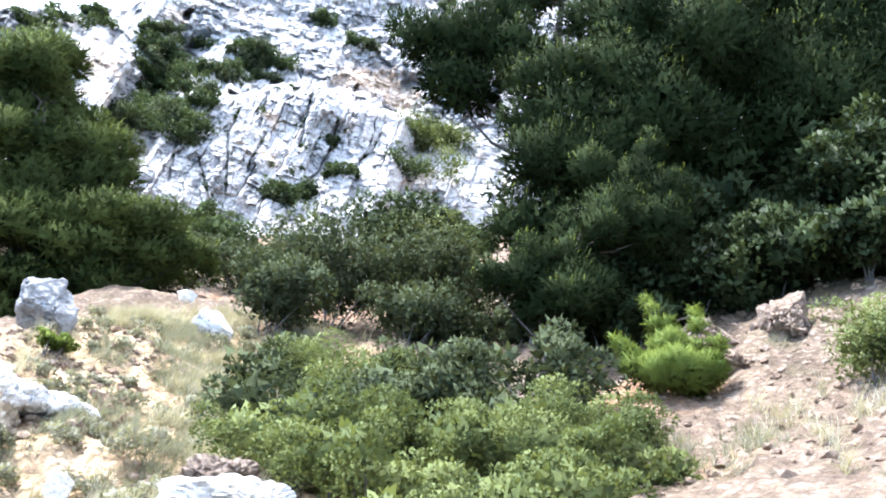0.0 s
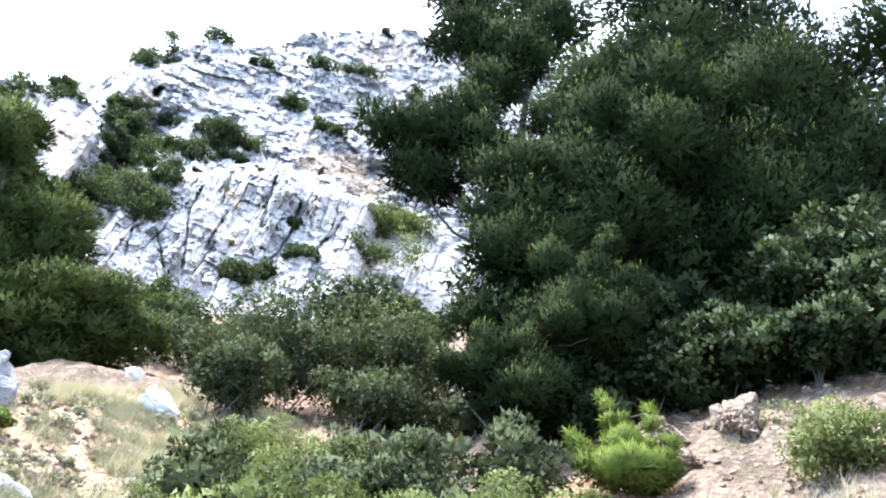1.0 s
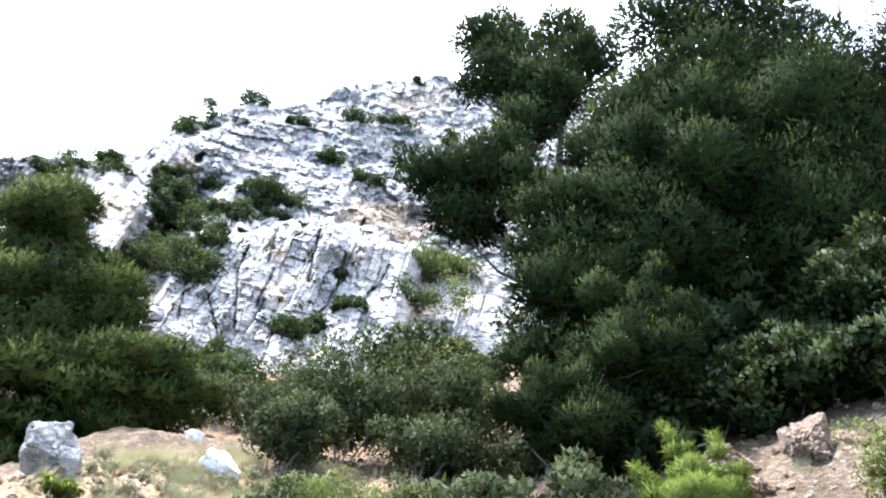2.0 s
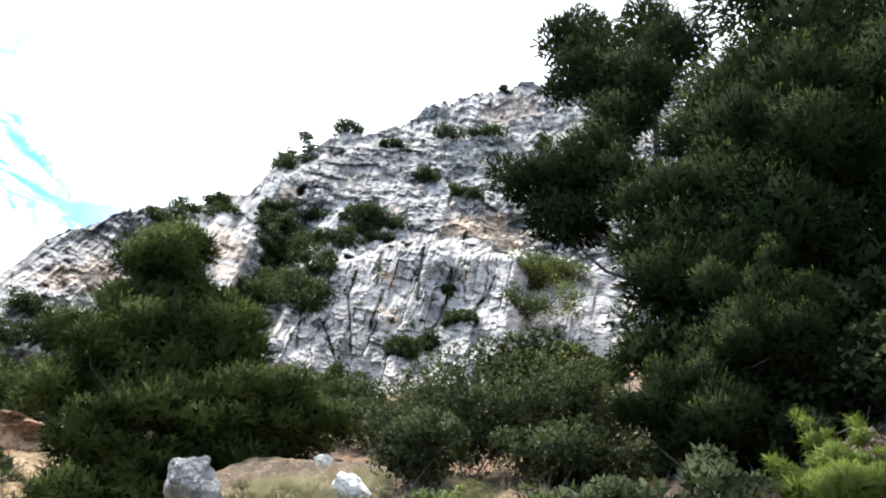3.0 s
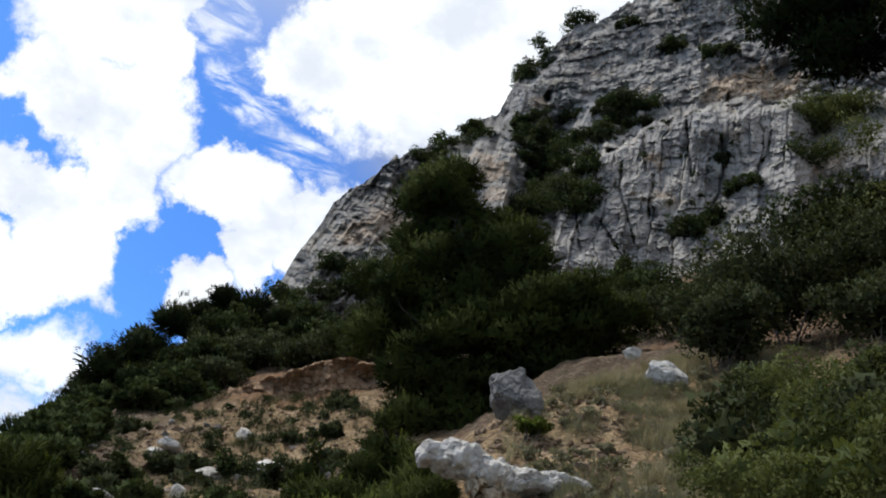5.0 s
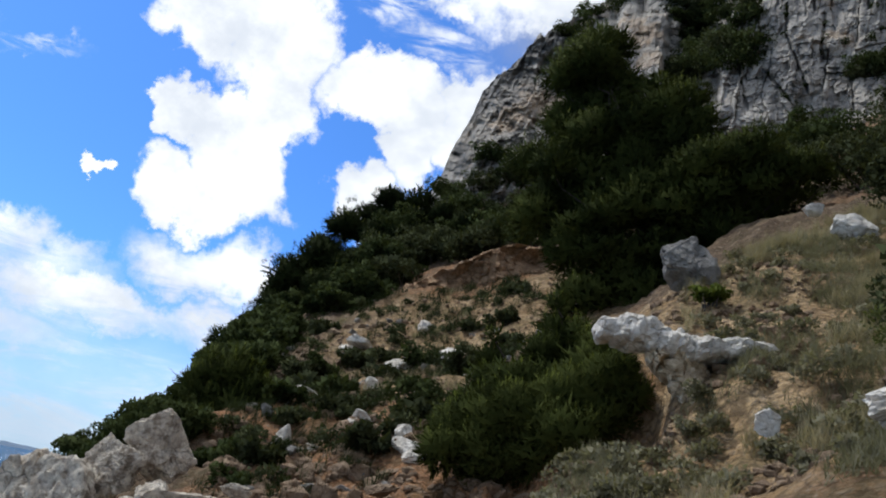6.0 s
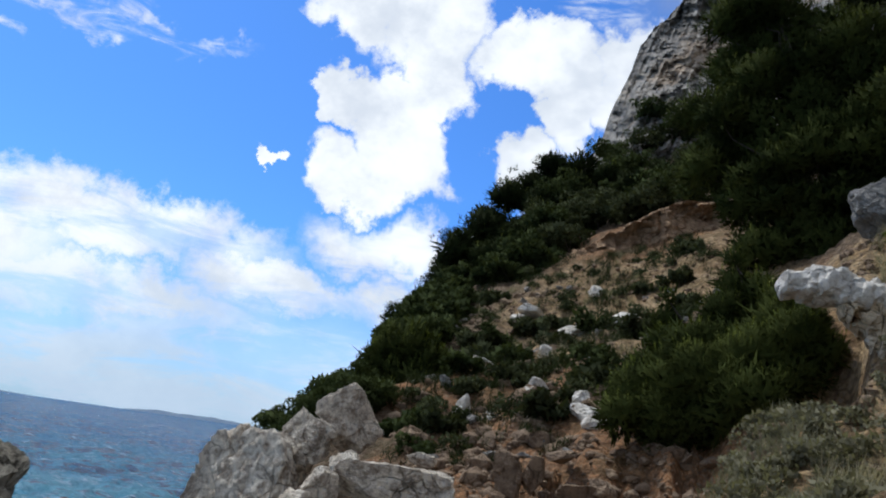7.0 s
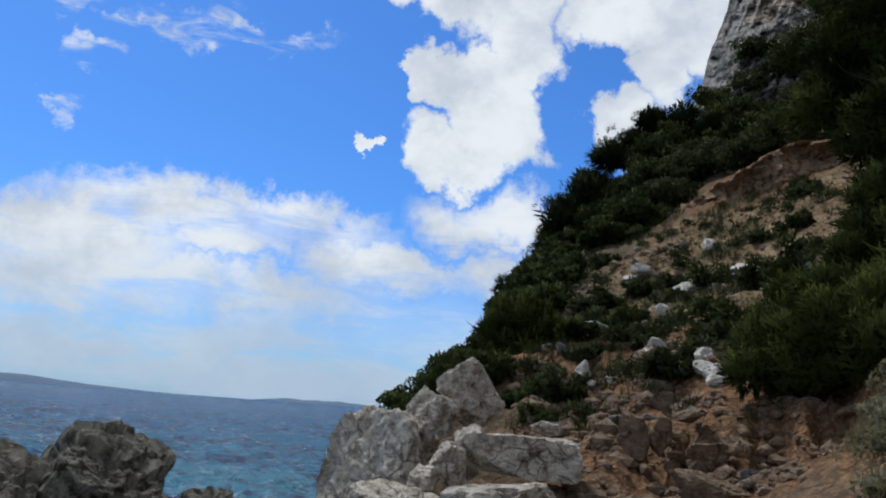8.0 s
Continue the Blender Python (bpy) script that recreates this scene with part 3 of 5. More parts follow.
# ochre stains: bearing, climb, radius, strength
STAINS = [(-8.2, 40.2, 1.6, 0.7), (-10.0, 40.0, 1.7, 0.8), (-12.0, 39.8, 1.6, 0.75), (-7.0, 39.3, 1.0, 0.6), (10.2, 33.0, 1.2, 0.6), (10.9, 33.8, 0.9, 0.5), (9.6, 31.6, 1.0, 0.5), (6.8, 38.7, 0.9, 0.7),
          (7.6, 38.0, 0.9, 0.5), (-2.5, 35.0, 0.6, 0.6), (-3.6, 32.7, 0.8, 0.5), (-15, 34.5, 1.4, 0.5), (-8.3, 47.6, 1.8, 0.4), (-10.5, 48.6, 1.8, 0.45), (17, 28, 1.8, 0.5), (14, 31.5, 1.4, 0.5), (19.5, 27, 1.5, 0.5), (12.2, 33.8, 1.0, 0.5)]
# open cracks in the pale slab: bearing and climb along each
CRACKS = [[(0.1, 35.0), (-0.1, 32.9), (-1.5, 29.6)], [(-4.7, 37.9), (-5.4, 34.3)], [(-2.5, 34.2), (-2.4, 31.3)], [(3.3, 31.4), (2.5, 28.6)], [(1.2, 30.8), (-0.6, 28.7), (-1.6, 27.7)],
          [(-6.8, 29.8), (-6.0, 27.9)], [(-1.4, 36.5), (-1.9, 34.4)], [(-11.4, 37.0), (-10.4, 34.2)], [(-7.6, 36.8), (-7.9, 34.4), (-7.2, 32.4)]]


def along(x, y, line):
    """Distance from each place to a bent line."""
    out = np.full(x.shape, 99.0)
    for (ax, ay), (bx, by) in zip(line[:-1], line[1:]):
        t = np.clip(((x - ax) * (bx - ax) + (y - ay) * (by - ay)) / ((bx - ax) ** 2 + (by - ay) ** 2), 0, 1)
        out = np.minimum(out, np.hypot(x - ax - t * (bx - ax), y - ay - t * (by - ay)))
    return out


def panels(u, v, width, high, seed, spread=0.7):
    """Upright rock columns broken across at uneven heights: level and tilt of each panel, and how near the joints are."""
    k = np.floor(u / width)
    f = u / width - k
    zero = np.zeros_like(k)
    tall = high * (1 - spread / 2 + spread * cell_hash(k, zero, zero, seed))
    w = v / tall + 7.3 * cell_hash(k, zero, zero + 1, seed)
    row = np.floor(w)
    g = w - row
    level = cell_hash(k, row, zero + 2, seed) - 0.5 + 0.8 * (cell_hash(k, zero, zero + 5, seed) - 0.5)
    tilt = (f - 0.5) * (cell_hash(k, row, zero + 3, seed) - 0.5) + (g - 0.5) * (cell_hash(k, row, zero + 4, seed) - 0.5)
    return level + 1.3 * tilt, np.minimum(f, 1 - f) * width, np.minimum(g, 1 - g) * tall


def build_cliff():
    b = np.concatenate([np.linspace(27, -20, 640), np.linspace(-20.2, -46, 60)])
    rows, cols = 370, len(b)
    s = np.linspace(0, 1, rows)
    S, B = np.meshgrid(s, b, indexing="ij")
    cx, cy = np.array(CREST).T
    fx, fy = np.array(FOOT).T
    top = np.interp(b, cx, cy) + 0.30 * fbm(b * 0.9, 0 * b, 0 * b, 5, 12) + 0.22 * np.round(1.6 * fbm(b * 1.7, 0 * b, 0 * b, 3, 52)) / 1.6
    foot = np.interp(b, fx, fy)
    E = foot + (top - foot) * S
    bx, ez = B * 1.12, E * 1.6        # about metres on the wall
    wb, we = fbm(bx * 0.8, ez * 0.8, 0 * B, 4, 2), fbm(bx * 0.7 + 40, ez * 0.9, 0 * B, 4, 29)
    depth = wall_depth(B + 0.22 * wb, E + 0.38 * we, S)
    low = np.clip((4.7 - B) / 0.4, 0, 1) * np.clip((39.0 + 0.5 * wb - E) / 0.8, 0, 1)
    left = np.clip((B - 8) / 1.0, 0, 1)
    spur = np.clip((B - 12.4) / 1.0, 0, 1)
    joint = lambda e, w: np.clip(1 - e / w, 0, 1)
    open_ = np.clip(0.45 + 1.3 * fbm(bx * 0.35, ez * 0.3, 0 * B, 3, 23), 0, 1)
    bend, fine = 0.34 * fbm(bx * 0.5, ez * 0.38, 0 * B, 3, 6), 0.055 * fbm(bx * 3.1, ez * 2.6, 0 * B, 3, 46)
    knob = fbm(bx * 1.7, ez * 1.9, 0 * B, 4, 33, 0.6)
    pocket = np.clip(fbm(bx * 1.2, ez * 1.3, 0 * B, 3, 61) - 0.45, 0, 1)
    # tall panels on the slab and the buttress
    u, v = bx + 0.06 * ez + bend + fine, ez + 0.2 * bx + 1.5 * bend + fine
    v1, a1, c1 = panels(u, v, 2.1, 4.6, 4)
    v2, a2, c2 = panels(u + 0.35 * bend, v, 0.95, 1.9, 5)
    v3, a3, c3 = panels(u - 0.3 * bend, v, 0.42, 0.7, 14)
    pillars = 0.50 * v1 + 0.38 * v2 + 0.20 * v3 + 0.52 * joint(a1, 0.10) * open_ + 0.24 * joint(a2, 0.07) * open_ + 0.16 * joint(c1, 0.08) * open_ ** 2 + 0.14 * joint(c2, 0.06) * open_ ** 2 + 0.10 * joint(a3, 0.05) * open_ + 0.12 * knob + 0.25 * pocket
    # short bedded blocks above
    p, q = bx - 0.25 * ez + 1.2 * bend + fine, ez + 0.32 * bx + 1.2 * bend + fine
    w1, d1, e1 = panels(q, p, 1.7, 4.5, 7)
    w2, d2, e2 = panels(q + 0.4 * bend, p, 0.7, 1.7, 9)
    w3, d3, e3 = panels(q - 0.5 * bend, p, 0.32, 0.65, 19)
    blocks = 0.46 * w1 + 0.34 * w2 + 0.16 * w3 + 0.24 * joint(d1, 0.14) * open_ ** 2 + 0.10 * joint(d2, 0.06) * open_ + 0.16 * joint(e1, 0.10) * open_ + 0.27 * knob + 0.35 * pocket + 0.10 * joint(e2, 0.06) + 0.08 * joint(d3, 0.05)
    # fluted, knobbly spur on the far side
    flute = fbm(bx * 1.15 + 0.35 * ez, ez * 0.28, 0 * B, 4, 35, 0.55, True)
    flutes = 0.55 * v1 + 0.3 * w2 + 0.12 * v3 - 0.42 * flute + 0.34 * knob + 0.9 * pocket
    mixp = np.clip(low + left, 0, 1)
    depth = depth + (pillars * mixp + blocks * (1 - mixp)) * (1 - spur) + flutes * spur
    split = 0 * B
    for line in CRACKS:
        gap = along(bx + 0.5 * bend + fine, ez + bend, [(m * 1.12, k * 1.6) for m, k in line])
        split = np.maximum(split, np.clip(1.25 - gap / 0.13, 0, 1))
    depth = depth + 0.55 * split + 1.5 * fbm(bx * 0.13, ez * 0.13, 0 * B, 3, 15) + 0.05 * fbm(bx * 3.2, ez * 3.2, 0 * B, 3, 16, 0.6)
    dist = 54 + depth
    CLIFF_GRID.update(b=b, foot=foot, top=top, dist=dist)
    rock_mat = limestone("cliff_limestone", (0.49, 0.464, 0.422), (0.38, 0.357, 0.323), 0.5, 0.6, [(on_cliff(m, k), r * 1.5, a) for m, k, r, a in STAINS], 1.1, 0.2, 0.10, 0.05, True)
    x, y = -dist * np.sin(np.radians(B)), dist * np.cos(np.radians(B))
    z = EYE + dist * np.tan(np.radians(E))
    v = np.stack([x, y, z], -1)
    # cap going back from the crest
    back = []
    for out_d, drop in ((2.5, 0.3), (7, 0.2), (18, -2.0), (45, -9.0), (80, -40.0)):
        far = dist[-1] + out_d
        back.append(np.stack([-far * np.sin(np.radians(b)), far * np.cos(np.radians(b)), z[-1] + drop], -1))
    v = np.concatenate([v, np.array(back)])
    me = raw_mesh("cliff", v.reshape(-1, 3), grid_faces(rows + 5, cols), rock_mat, False)
    # fresh pale rock against grey weathered crust, panel by panel
    crust = 0.46 + 0.46 * fbm(bx * 0.42, ez * 0.36, 0 * B, 4, 91) + 0.42 * fbm(bx * 1.5, ez * 0.8, 0 * B, 5, 93, 0.62)
    crust = crust + (0.30 * v1 + 0.30 * v2 + 0.30 * v3 - 0.16) * mixp + (0.22 * w1 + 0.26 * w2 + 0.30 * w3 + 0.10) * (1 - mixp) + 0.12 * spur
    crust = np.clip(crust, 0, 1)
    tone = me.attributes.new("crust", "FLOAT", "POINT")
    tone.data.foreach_set("value", np.concatenate([crust, np.tile(crust[-1], (5, 1))]).astype(np.float32).ravel())
    tagged(new("cliff", me), "tall pale grey limestone cliff with cracks and ochre stains", "cliff", kind="structure")


def on_cliff(bearing, climb, inward=0.3):
    """A place on the rock wall, and the climb that was reached."""
    g = CLIFF_GRID
    j = int(np.argmin(np.abs(g["b"] - bearing)))
    share = np.clip((climb - g["foot"][j]) / (g["top"][j] - g["foot"][j]), 0, 1)
    i = int(round(share * (g["dist"].shape[0] - 1)))
    climb = g["foot"][j] + share * (g["top"][j] - g["foot"][j])
    return spot(bearing, climb, g["dist"][i, j] + inward)


build_cliff()


# ------------------------------------------------------------------ plants
def blobs(rng, clumps, lobes, shrink=0.42, flat=0.75):
    """Smaller lobes spread through each clump (x, y, z, r)."""
    out = []
    for c in clumps:
        k = max(3, int(lobes * min(2.0, c[3])))
        d = unit(rng.normal(size=(k, 3)))
        r = c[3] * (0.35 + 0.5 * rng.random((k, 1)) ** 0.6)
        p = c[:3] + d * r * (1, 1, flat)
        out.append(np.concatenate([p, c[3] * shrink * (0.7 + 0.6 * rng.random((k, 1)))], 1))
    return np.concatenate(out)


def on_blobs(rng, balls, count, flat=0.8, under=0.25, shell=0.72, thick=0.36):
    """Places and outward ways over the balls, thinner on their undersides."""
    w = balls[:, 3] ** 2
    k = rng.choice(len(balls), count, p=w / w.sum())
    d = unit(rng.normal(size=(count, 3)))
    flip = (d[:, 2] < -0.1) & (rng.random(count) > under)
    d[flip, 2] *= -1
    r = balls[k, 3:4] * (shell + thick * rng.random((count, 1)))
    return balls[k, :3] + d * r * (1, 1, flat), d


def inside(rng, clumps, count, share=0.62, flat=0.8):
    """Places inside the clumps, for the dense inner foliage."""
    w = clumps[:, 3] ** 3
    k = rng.choice(len(clumps), count, p=w / w.sum())
    d = unit(rng.normal(size=(count, 3)))
    return clumps[k, :3] + d * clumps[k, 3:4] * share * rng.random((count, 1)) ** 0.4 * (1, 1, flat), d


def needles(rng, p, d, length, blades, width, lift=0.5, facing=0.16):
    """Tufts of thin blades: verts and triangles."""
    n = len(p)
    axis = unit(d * 0.8 + np.array([0, 0, lift]) + 0.25 * rng.normal(size=(n, 3)))
    a = unit(axis[:, None] + 0.62 * rng.normal(size=(n, blades, 3)))
    side = unit(np.cross(d[:, None] + facing * rng.normal(size=(n, blades, 3)), a))
    l = length * (0.6 + 0.7 * rng.random((n, 1, 1))) * (0.75 + 0.5 * rng.random((n, blades, 1)))
    base = p[:, None] + axis[:, None] * (rng.random((n, blades, 1)) - 0.35) * length
    v = np.stack([base - side * width, base + a * l, base + side * width], 2)
    return v.reshape(-1, 3), np.arange(n * blades * 3).reshape(-1, 3)


def leaves(rng, p, d, length, width, droop=0.0, single=False):
    """Single folded leaves: verts and quads."""
    n = len(p)
    a = unit(d + 0.7 * rng.normal(size=(n, 3)) + np.array([0, 0, 0.25 - droop]))
    side = unit(np.cross(a, d + 0.6 * rng.normal(size=(n, 3))))
    up = np.cross(side, a)
    l = length * (0.6 + 0.8 * rng.random((n, 1)))
    w = width * (0.7 + 0.6 * rng.random((n, 1)))
    if length > 0.035 or single:
        return np.stack([p - side * w * 1.15, p + side * w * 1.15, p + a * l * 1.1], 1).reshape(-1, 3), np.arange(n * 3).reshape(-1, 3)
    v = np.stack([p, p + a * l * 0.5 + side * w + up * w * 0.3, p + a * l, p + a * l * 0.5 - side * w + up * w * 0.3], 1)
    return v.reshape(-1, 3), np.arange(n * 4).reshape(-1, 4)


def limb(rng, a, b, r0, r1, steps=7, sag=0.12, sides=6):
    a, b = np.asarray(a, float), np.asarray(b, float)
    t = np.linspace(0, 1, steps)[:, None]
    n = np.linalg.norm(b - a)
    pts = a + (b - a) * t + np.sin(np.pi * t) * (0, 0, -sag * n) + np.sin(np.pi * t) * rng.normal(size=(steps, 3)) * 0.03 * n
    return tube(pts, r0 + (r1 - r0) * t[:, 0], sides)


def billows(rng, clumps, lobes, flat):
    """Rounded puffs over the upper and outer side of each clump: place, radius and the clump each one grows on."""
    out, owner = [], []
    for j, c in enumerate(clumps):
        k = max(4, int(lobes * min(1.6, 0.5 + c[3])))
        d = unit(rng.normal(size=(k, 3)) + (0, 0, 0.45))
        r = c[3] * (0.50 + 0.28 * rng.random((k, 1)))
        out.append(np.concatenate([c[:3] + d * r * (1, 1, flat), c[3] * (0.30 + 0.20 * rng.random((k, 1)))], 1))
        owner += [j] * k
    return np.concatenate(out), np.array(owner)


def cushions(name, label, category, places, leaf, mat, seed, count=600):
    """Many small rounded plants too alike to count, as one mesh. places: foot, width, height."""
    rng = np.random.default_rng(seed)
    chunks, normals = [], []
    for foot, wide, high in places:
        k = 7
        c = np.concatenate([rng.normal(size=(k, 2)) * wide * 0.22, high * (0.25 + 0.4 * rng.random((k, 1))), 0.22 * wide * (0.7 + 0.6 * rng.random((k, 1)))], 1)
        p, d = on_blobs(rng, c, count, 0.9, 0.4, 0.6, 0.5)
        v, f = leaves(rng, p, d, leaf, leaf * 0.45, single=True)
        each = len(v) // len(p)
        chunks.append((v + np.array(foot), f))
        normals.append(unit(d + 0.35 * rng.normal(size=d.shape)).repeat(each, 0))
    v, f = join(chunks)
    me = raw_mesh(name, v, f, mat)
    soften(me, v, f, np.concatenate(normals))
    return tagged(new(name, me), label, category, kind="stuff")


def pine(label, base, clumps, tufts, length=0.16, blades=5, width=0.006, trunk=0.16, mat=None, lobes=15, flat=0.8, seed=1, group="", shoots=0.08, tips=None, dense=0.36, swell=1.15):
    """A pine: trunk, limbs and a crown of needle tufts over billowing boughs. clumps: bearing, climb, distance, radius."""
    rng = np.random.default_rng(seed)
    base = np.asarray(base, float)
    c = np.array([[*spot(q[0], q[1], q[2]), q[3]] for q in clumps])
    c[:, :3] -= base
    c[:, 3] *= swell
    c[:, 1] += 0.25 * c[:, 3] * rng.normal(size=len(c))
    tree = new("pine_tree")
    tree.location = base
    tagged(tree, label, "tree", group)
    mean = c[:, :3].mean(0)
    top = c[np.argmax(c[:, 2]), :3] - (0, 0, 0.8 * c[np.argmax(c[:, 2]), 3])
    stem = np.array([[0, 0, -0.4], [mean[0] * 0.15, mean[1] * 0.15, mean[2] * 0.3], [mean[0] * 0.7, mean[1] * 0.7, mean[2]], top])
    tt = np.linspace(0, 1, 14)
    path = np.stack([np.interp(tt, [0, 0.25, 0.65, 1], stem[:, k]) for k in range(3)], 1) + 0.05 * rng.normal(size=(14, 3)) * (tt[:, None] > 0.1)
    part("trunk", raw_mesh("trunk", *tube(path, trunk * (1 - 0.85 * tt), 9), BARK, True), tree, "grey-brown furrowed bark")
    for q in c:
        low = np.clip(q[2] - 0.7 * np.hypot(*(q[:2] - mean[:2])), 0.15, path[-1, 2])
        k = int(np.argmin(np.abs(path[:, 2] - low)))
        part("limb", raw_mesh("limb", *limb(rng, path[k], q[:3], trunk * 0.26, 0.01), BARK, True), tree)
    balls, owner = billows(rng, c, lobes, flat)
    w = balls[:, 3] ** 2
    k = rng.choice(len(balls), tufts, p=w / w.sum())
    d = unit(rng.normal(size=(tufts, 3)) + (0, 0, 0.15))
    p = balls[k, :3] + d * balls[k, 3:4] * (0.80 + 0.28 * rng.random((tufts, 1))) * (1, 1, 0.5 + 0.5 * flat)
    # nothing grows deep inside a bough
    keep = ((p - c[owner[k], :3]) * d).sum(1) > 0.15 * c[owner[k], 3]
    p, d, chosen = p[keep], d[keep], k[keep]
    p2, d2 = inside(rng, c, int(tufts * dense), 0.74, flat)
    old = join([needles(rng, p, d, length, blades, width), needles(rng, p2, d2, length * 1.9, 3, width * 3.8)])
    # upright young shoots along the tops, their lighter green standing in for sunlight
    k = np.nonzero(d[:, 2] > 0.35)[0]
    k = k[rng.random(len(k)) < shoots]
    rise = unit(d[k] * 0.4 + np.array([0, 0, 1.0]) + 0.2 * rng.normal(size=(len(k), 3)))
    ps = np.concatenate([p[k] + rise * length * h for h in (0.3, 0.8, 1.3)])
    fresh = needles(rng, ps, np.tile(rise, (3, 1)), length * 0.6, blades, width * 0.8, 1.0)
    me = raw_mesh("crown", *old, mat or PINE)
    green = raw_mesh("young_growth", *fresh, tips or PINE_LIT_TIP)
    swing = lambda way, place, j, k: unit(0.75 * way + 0.55 * unit(place - c[j, :3]) + 0.25 * rng.normal(size=way.shape)).repeat(3 * k, 0)
    mine = owner[chosen]
    soften(me, *old, np.concatenate([swing(d, p, mine, blades), unit(d2).repeat(9, 0)]))
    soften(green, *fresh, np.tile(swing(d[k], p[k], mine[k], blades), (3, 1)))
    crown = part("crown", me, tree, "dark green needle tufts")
    tagged(part("young_growth", green, crown, "upright young shoots in lighter green for sunlit tops"), kind="stuff")
    return tree


def shrub(label, base, wide, high, count, leaf, mat, seed, category="shrub", group="", narrow=0.42, lobes=16, lean=(0, 0)):
    """A rounded bush: bare stems and a crown of single leaves in lobes."""
    rng = np.random.default_rng(seed)
    bush = new("shrub")
    bush.location = base
    tagged(bush, label, category, group)
    k = 6
    ang = rng.random(k) * 2 * np.pi
    rad = wide * 0.5 * np.sqrt(rng.random(k))
    c = np.stack([np.cos(ang) * rad + lean[0], np.sin(ang) * rad + lean[1], high * (0.40 + 0.28 * rng.random(k)), 0.40 * (wide + high) * 0.5 * (0.8 + 0.5 * rng.random(k))], 1)
    c = np.concatenate([c, [[lean[0], lean[1], high * 0.5, 0.5 * min(wide, high)]]])
    balls = blobs(rng, c, lobes, 0.36)
    balls[:, 2] = np.maximum(balls[:, 2], -0.1)
    p, d = on_blobs(rng, balls, count, 0.8, 0.45)
    v4, f4 = leaves(rng, p, d, leaf, leaf * narrow)
    q, dq = inside(rng, c, count // 6, 0.62)
    inner = leaves(rng, q, dq, leaf * 2.0, leaf * 0.9, single=True)
    if f4.shape[1] != inner[1].shape[1]:
        inner = (inner[0], inner[1][:, [0, 1, 2, 2]][:, :3])
        f4 = np.concatenate([f4[:, [0, 1, 2]], f4[:, [0, 2, 3]]])
    v, f = join([(v4, f4), inner])
    me = raw_mesh("crown", v, f, mat)
    each, deep = len(v4) // len(p), len(inner[0]) // len(q)
    soften(me, v, f, np.concatenate([unit(d + 0.35 * rng.normal(size=d.shape)).repeat(each, 0), dq.repeat(deep, 0)]))
    part("crown", me, bush)
    for q in c:
        part("stem", raw_mesh("stem", *limb(rng, (0.05 * rng.normal(), 0.05 * rng.normal(), -0.3), q[:3], 0.022, 0.006, 4, -0.05, 4), TWIG, True), bush)
    return bush


# crowns by bough: bearing, climb, distance, radius
PINE_TOP = [(-13, 53.3, 13, 0.59), (-15.8, 54.5, 13, 0.75), (-18.5, 53, 13, 0.84), (-15.7, 51.2, 13, 0.61), (-19.5, 50.8, 13, 0.81), (-13.9, 50, 13, 0.4),
    (-22.7, 55.1, 13, 0.72), (-25.6, 53.4, 13, 0.83), (-22.8, 52.2, 13, 0.68), (-22, 49.9, 13, 0.72)]
PINE_BOUGH = [(-10.6, 44.5, 12.6, 0.4), (-12.4, 43.7, 12.6, 0.53), (-14.5, 44, 12.6, 0.68), (-17, 44.8, 12.6, 0.71), (-18.9, 46.4, 12.6, 0.67),
    (-15.7, 41.8, 12.6, 0.57), (-18.3, 41.8, 12.6, 0.59), (-20.7, 44.4, 12.6, 0.71), (-20.6, 48.6, 12.6, 0.63)]
PINE_PLUME = [(-30.6, 50.2, 11.9, 0.82), (-33.4, 51.2, 11.9, 0.71), (-36, 49.3, 11.9, 0.9), (-28, 47.7, 11.9, 0.68), (-31.8, 46.9, 11.9, 1),
    (-36.4, 45.6, 11.9, 0.95), (-30.9, 43.5, 11.9, 0.84), (-34.8, 41.6, 11.9, 0.9)]
PINE_SKIRT = [(-22.5, 42.5, 11.9, 0.48), (-24.8, 43.2, 11.9, 0.59), (-26.8, 44.1, 11.9, 0.54), (-23.7, 40.5, 11.9, 0.54), (-26.7, 40.7, 11.9, 0.72),
    (-24.6, 37.5, 11.9, 0.58), (-27.9, 37.7, 11.9, 0.79), (-31.1, 39.7, 11.9, 0.8), (-22.3, 35.3, 11.9, 0.24), (-24.8, 34, 11.9, 0.45),
    (-27.1, 33.5, 11.9, 0.56), (-23.6, 32.8, 11.9, 0.35), (-29.6, 32.6, 11.9, 0.59)]
PINE_B_TOP = [(-46, 47.5, 14.4, 1.0), (-50.5, 45.8, 14.4, 1.0), (-53, 48, 14.4, 1.0), (-48.5, 50, 14.4, 1.0), (-53.5, 43, 14.2, 0.9), (-31.5, 55.2, 13.2, 1.06), (-37, 55.6, 13.2, 1.18), (-42.2, 55.3, 13.2, 1.14), (-39, 52.7, 13.2, 1.24), (-43.7, 51.8, 13.2, 1.18),
    (-48.1, 52.9, 13.2, 1.16), (-50.1, 50.2, 13.2, 0.97), (-44.6, 48.6, 13.2, 1.22), (-48.6, 46.6, 13.2, 1.14), (-41.1, 47.9, 13.2, 1.12),
    (-40, 51, 15.5, 1.5), (-46, 51, 15.8, 1.6), (-52, 50, 15.5, 1.6), (-34, 51, 14.5, 1.2), (-57, 46, 15, 1.5), (-54.5, 41, 14.6, 1.2)]
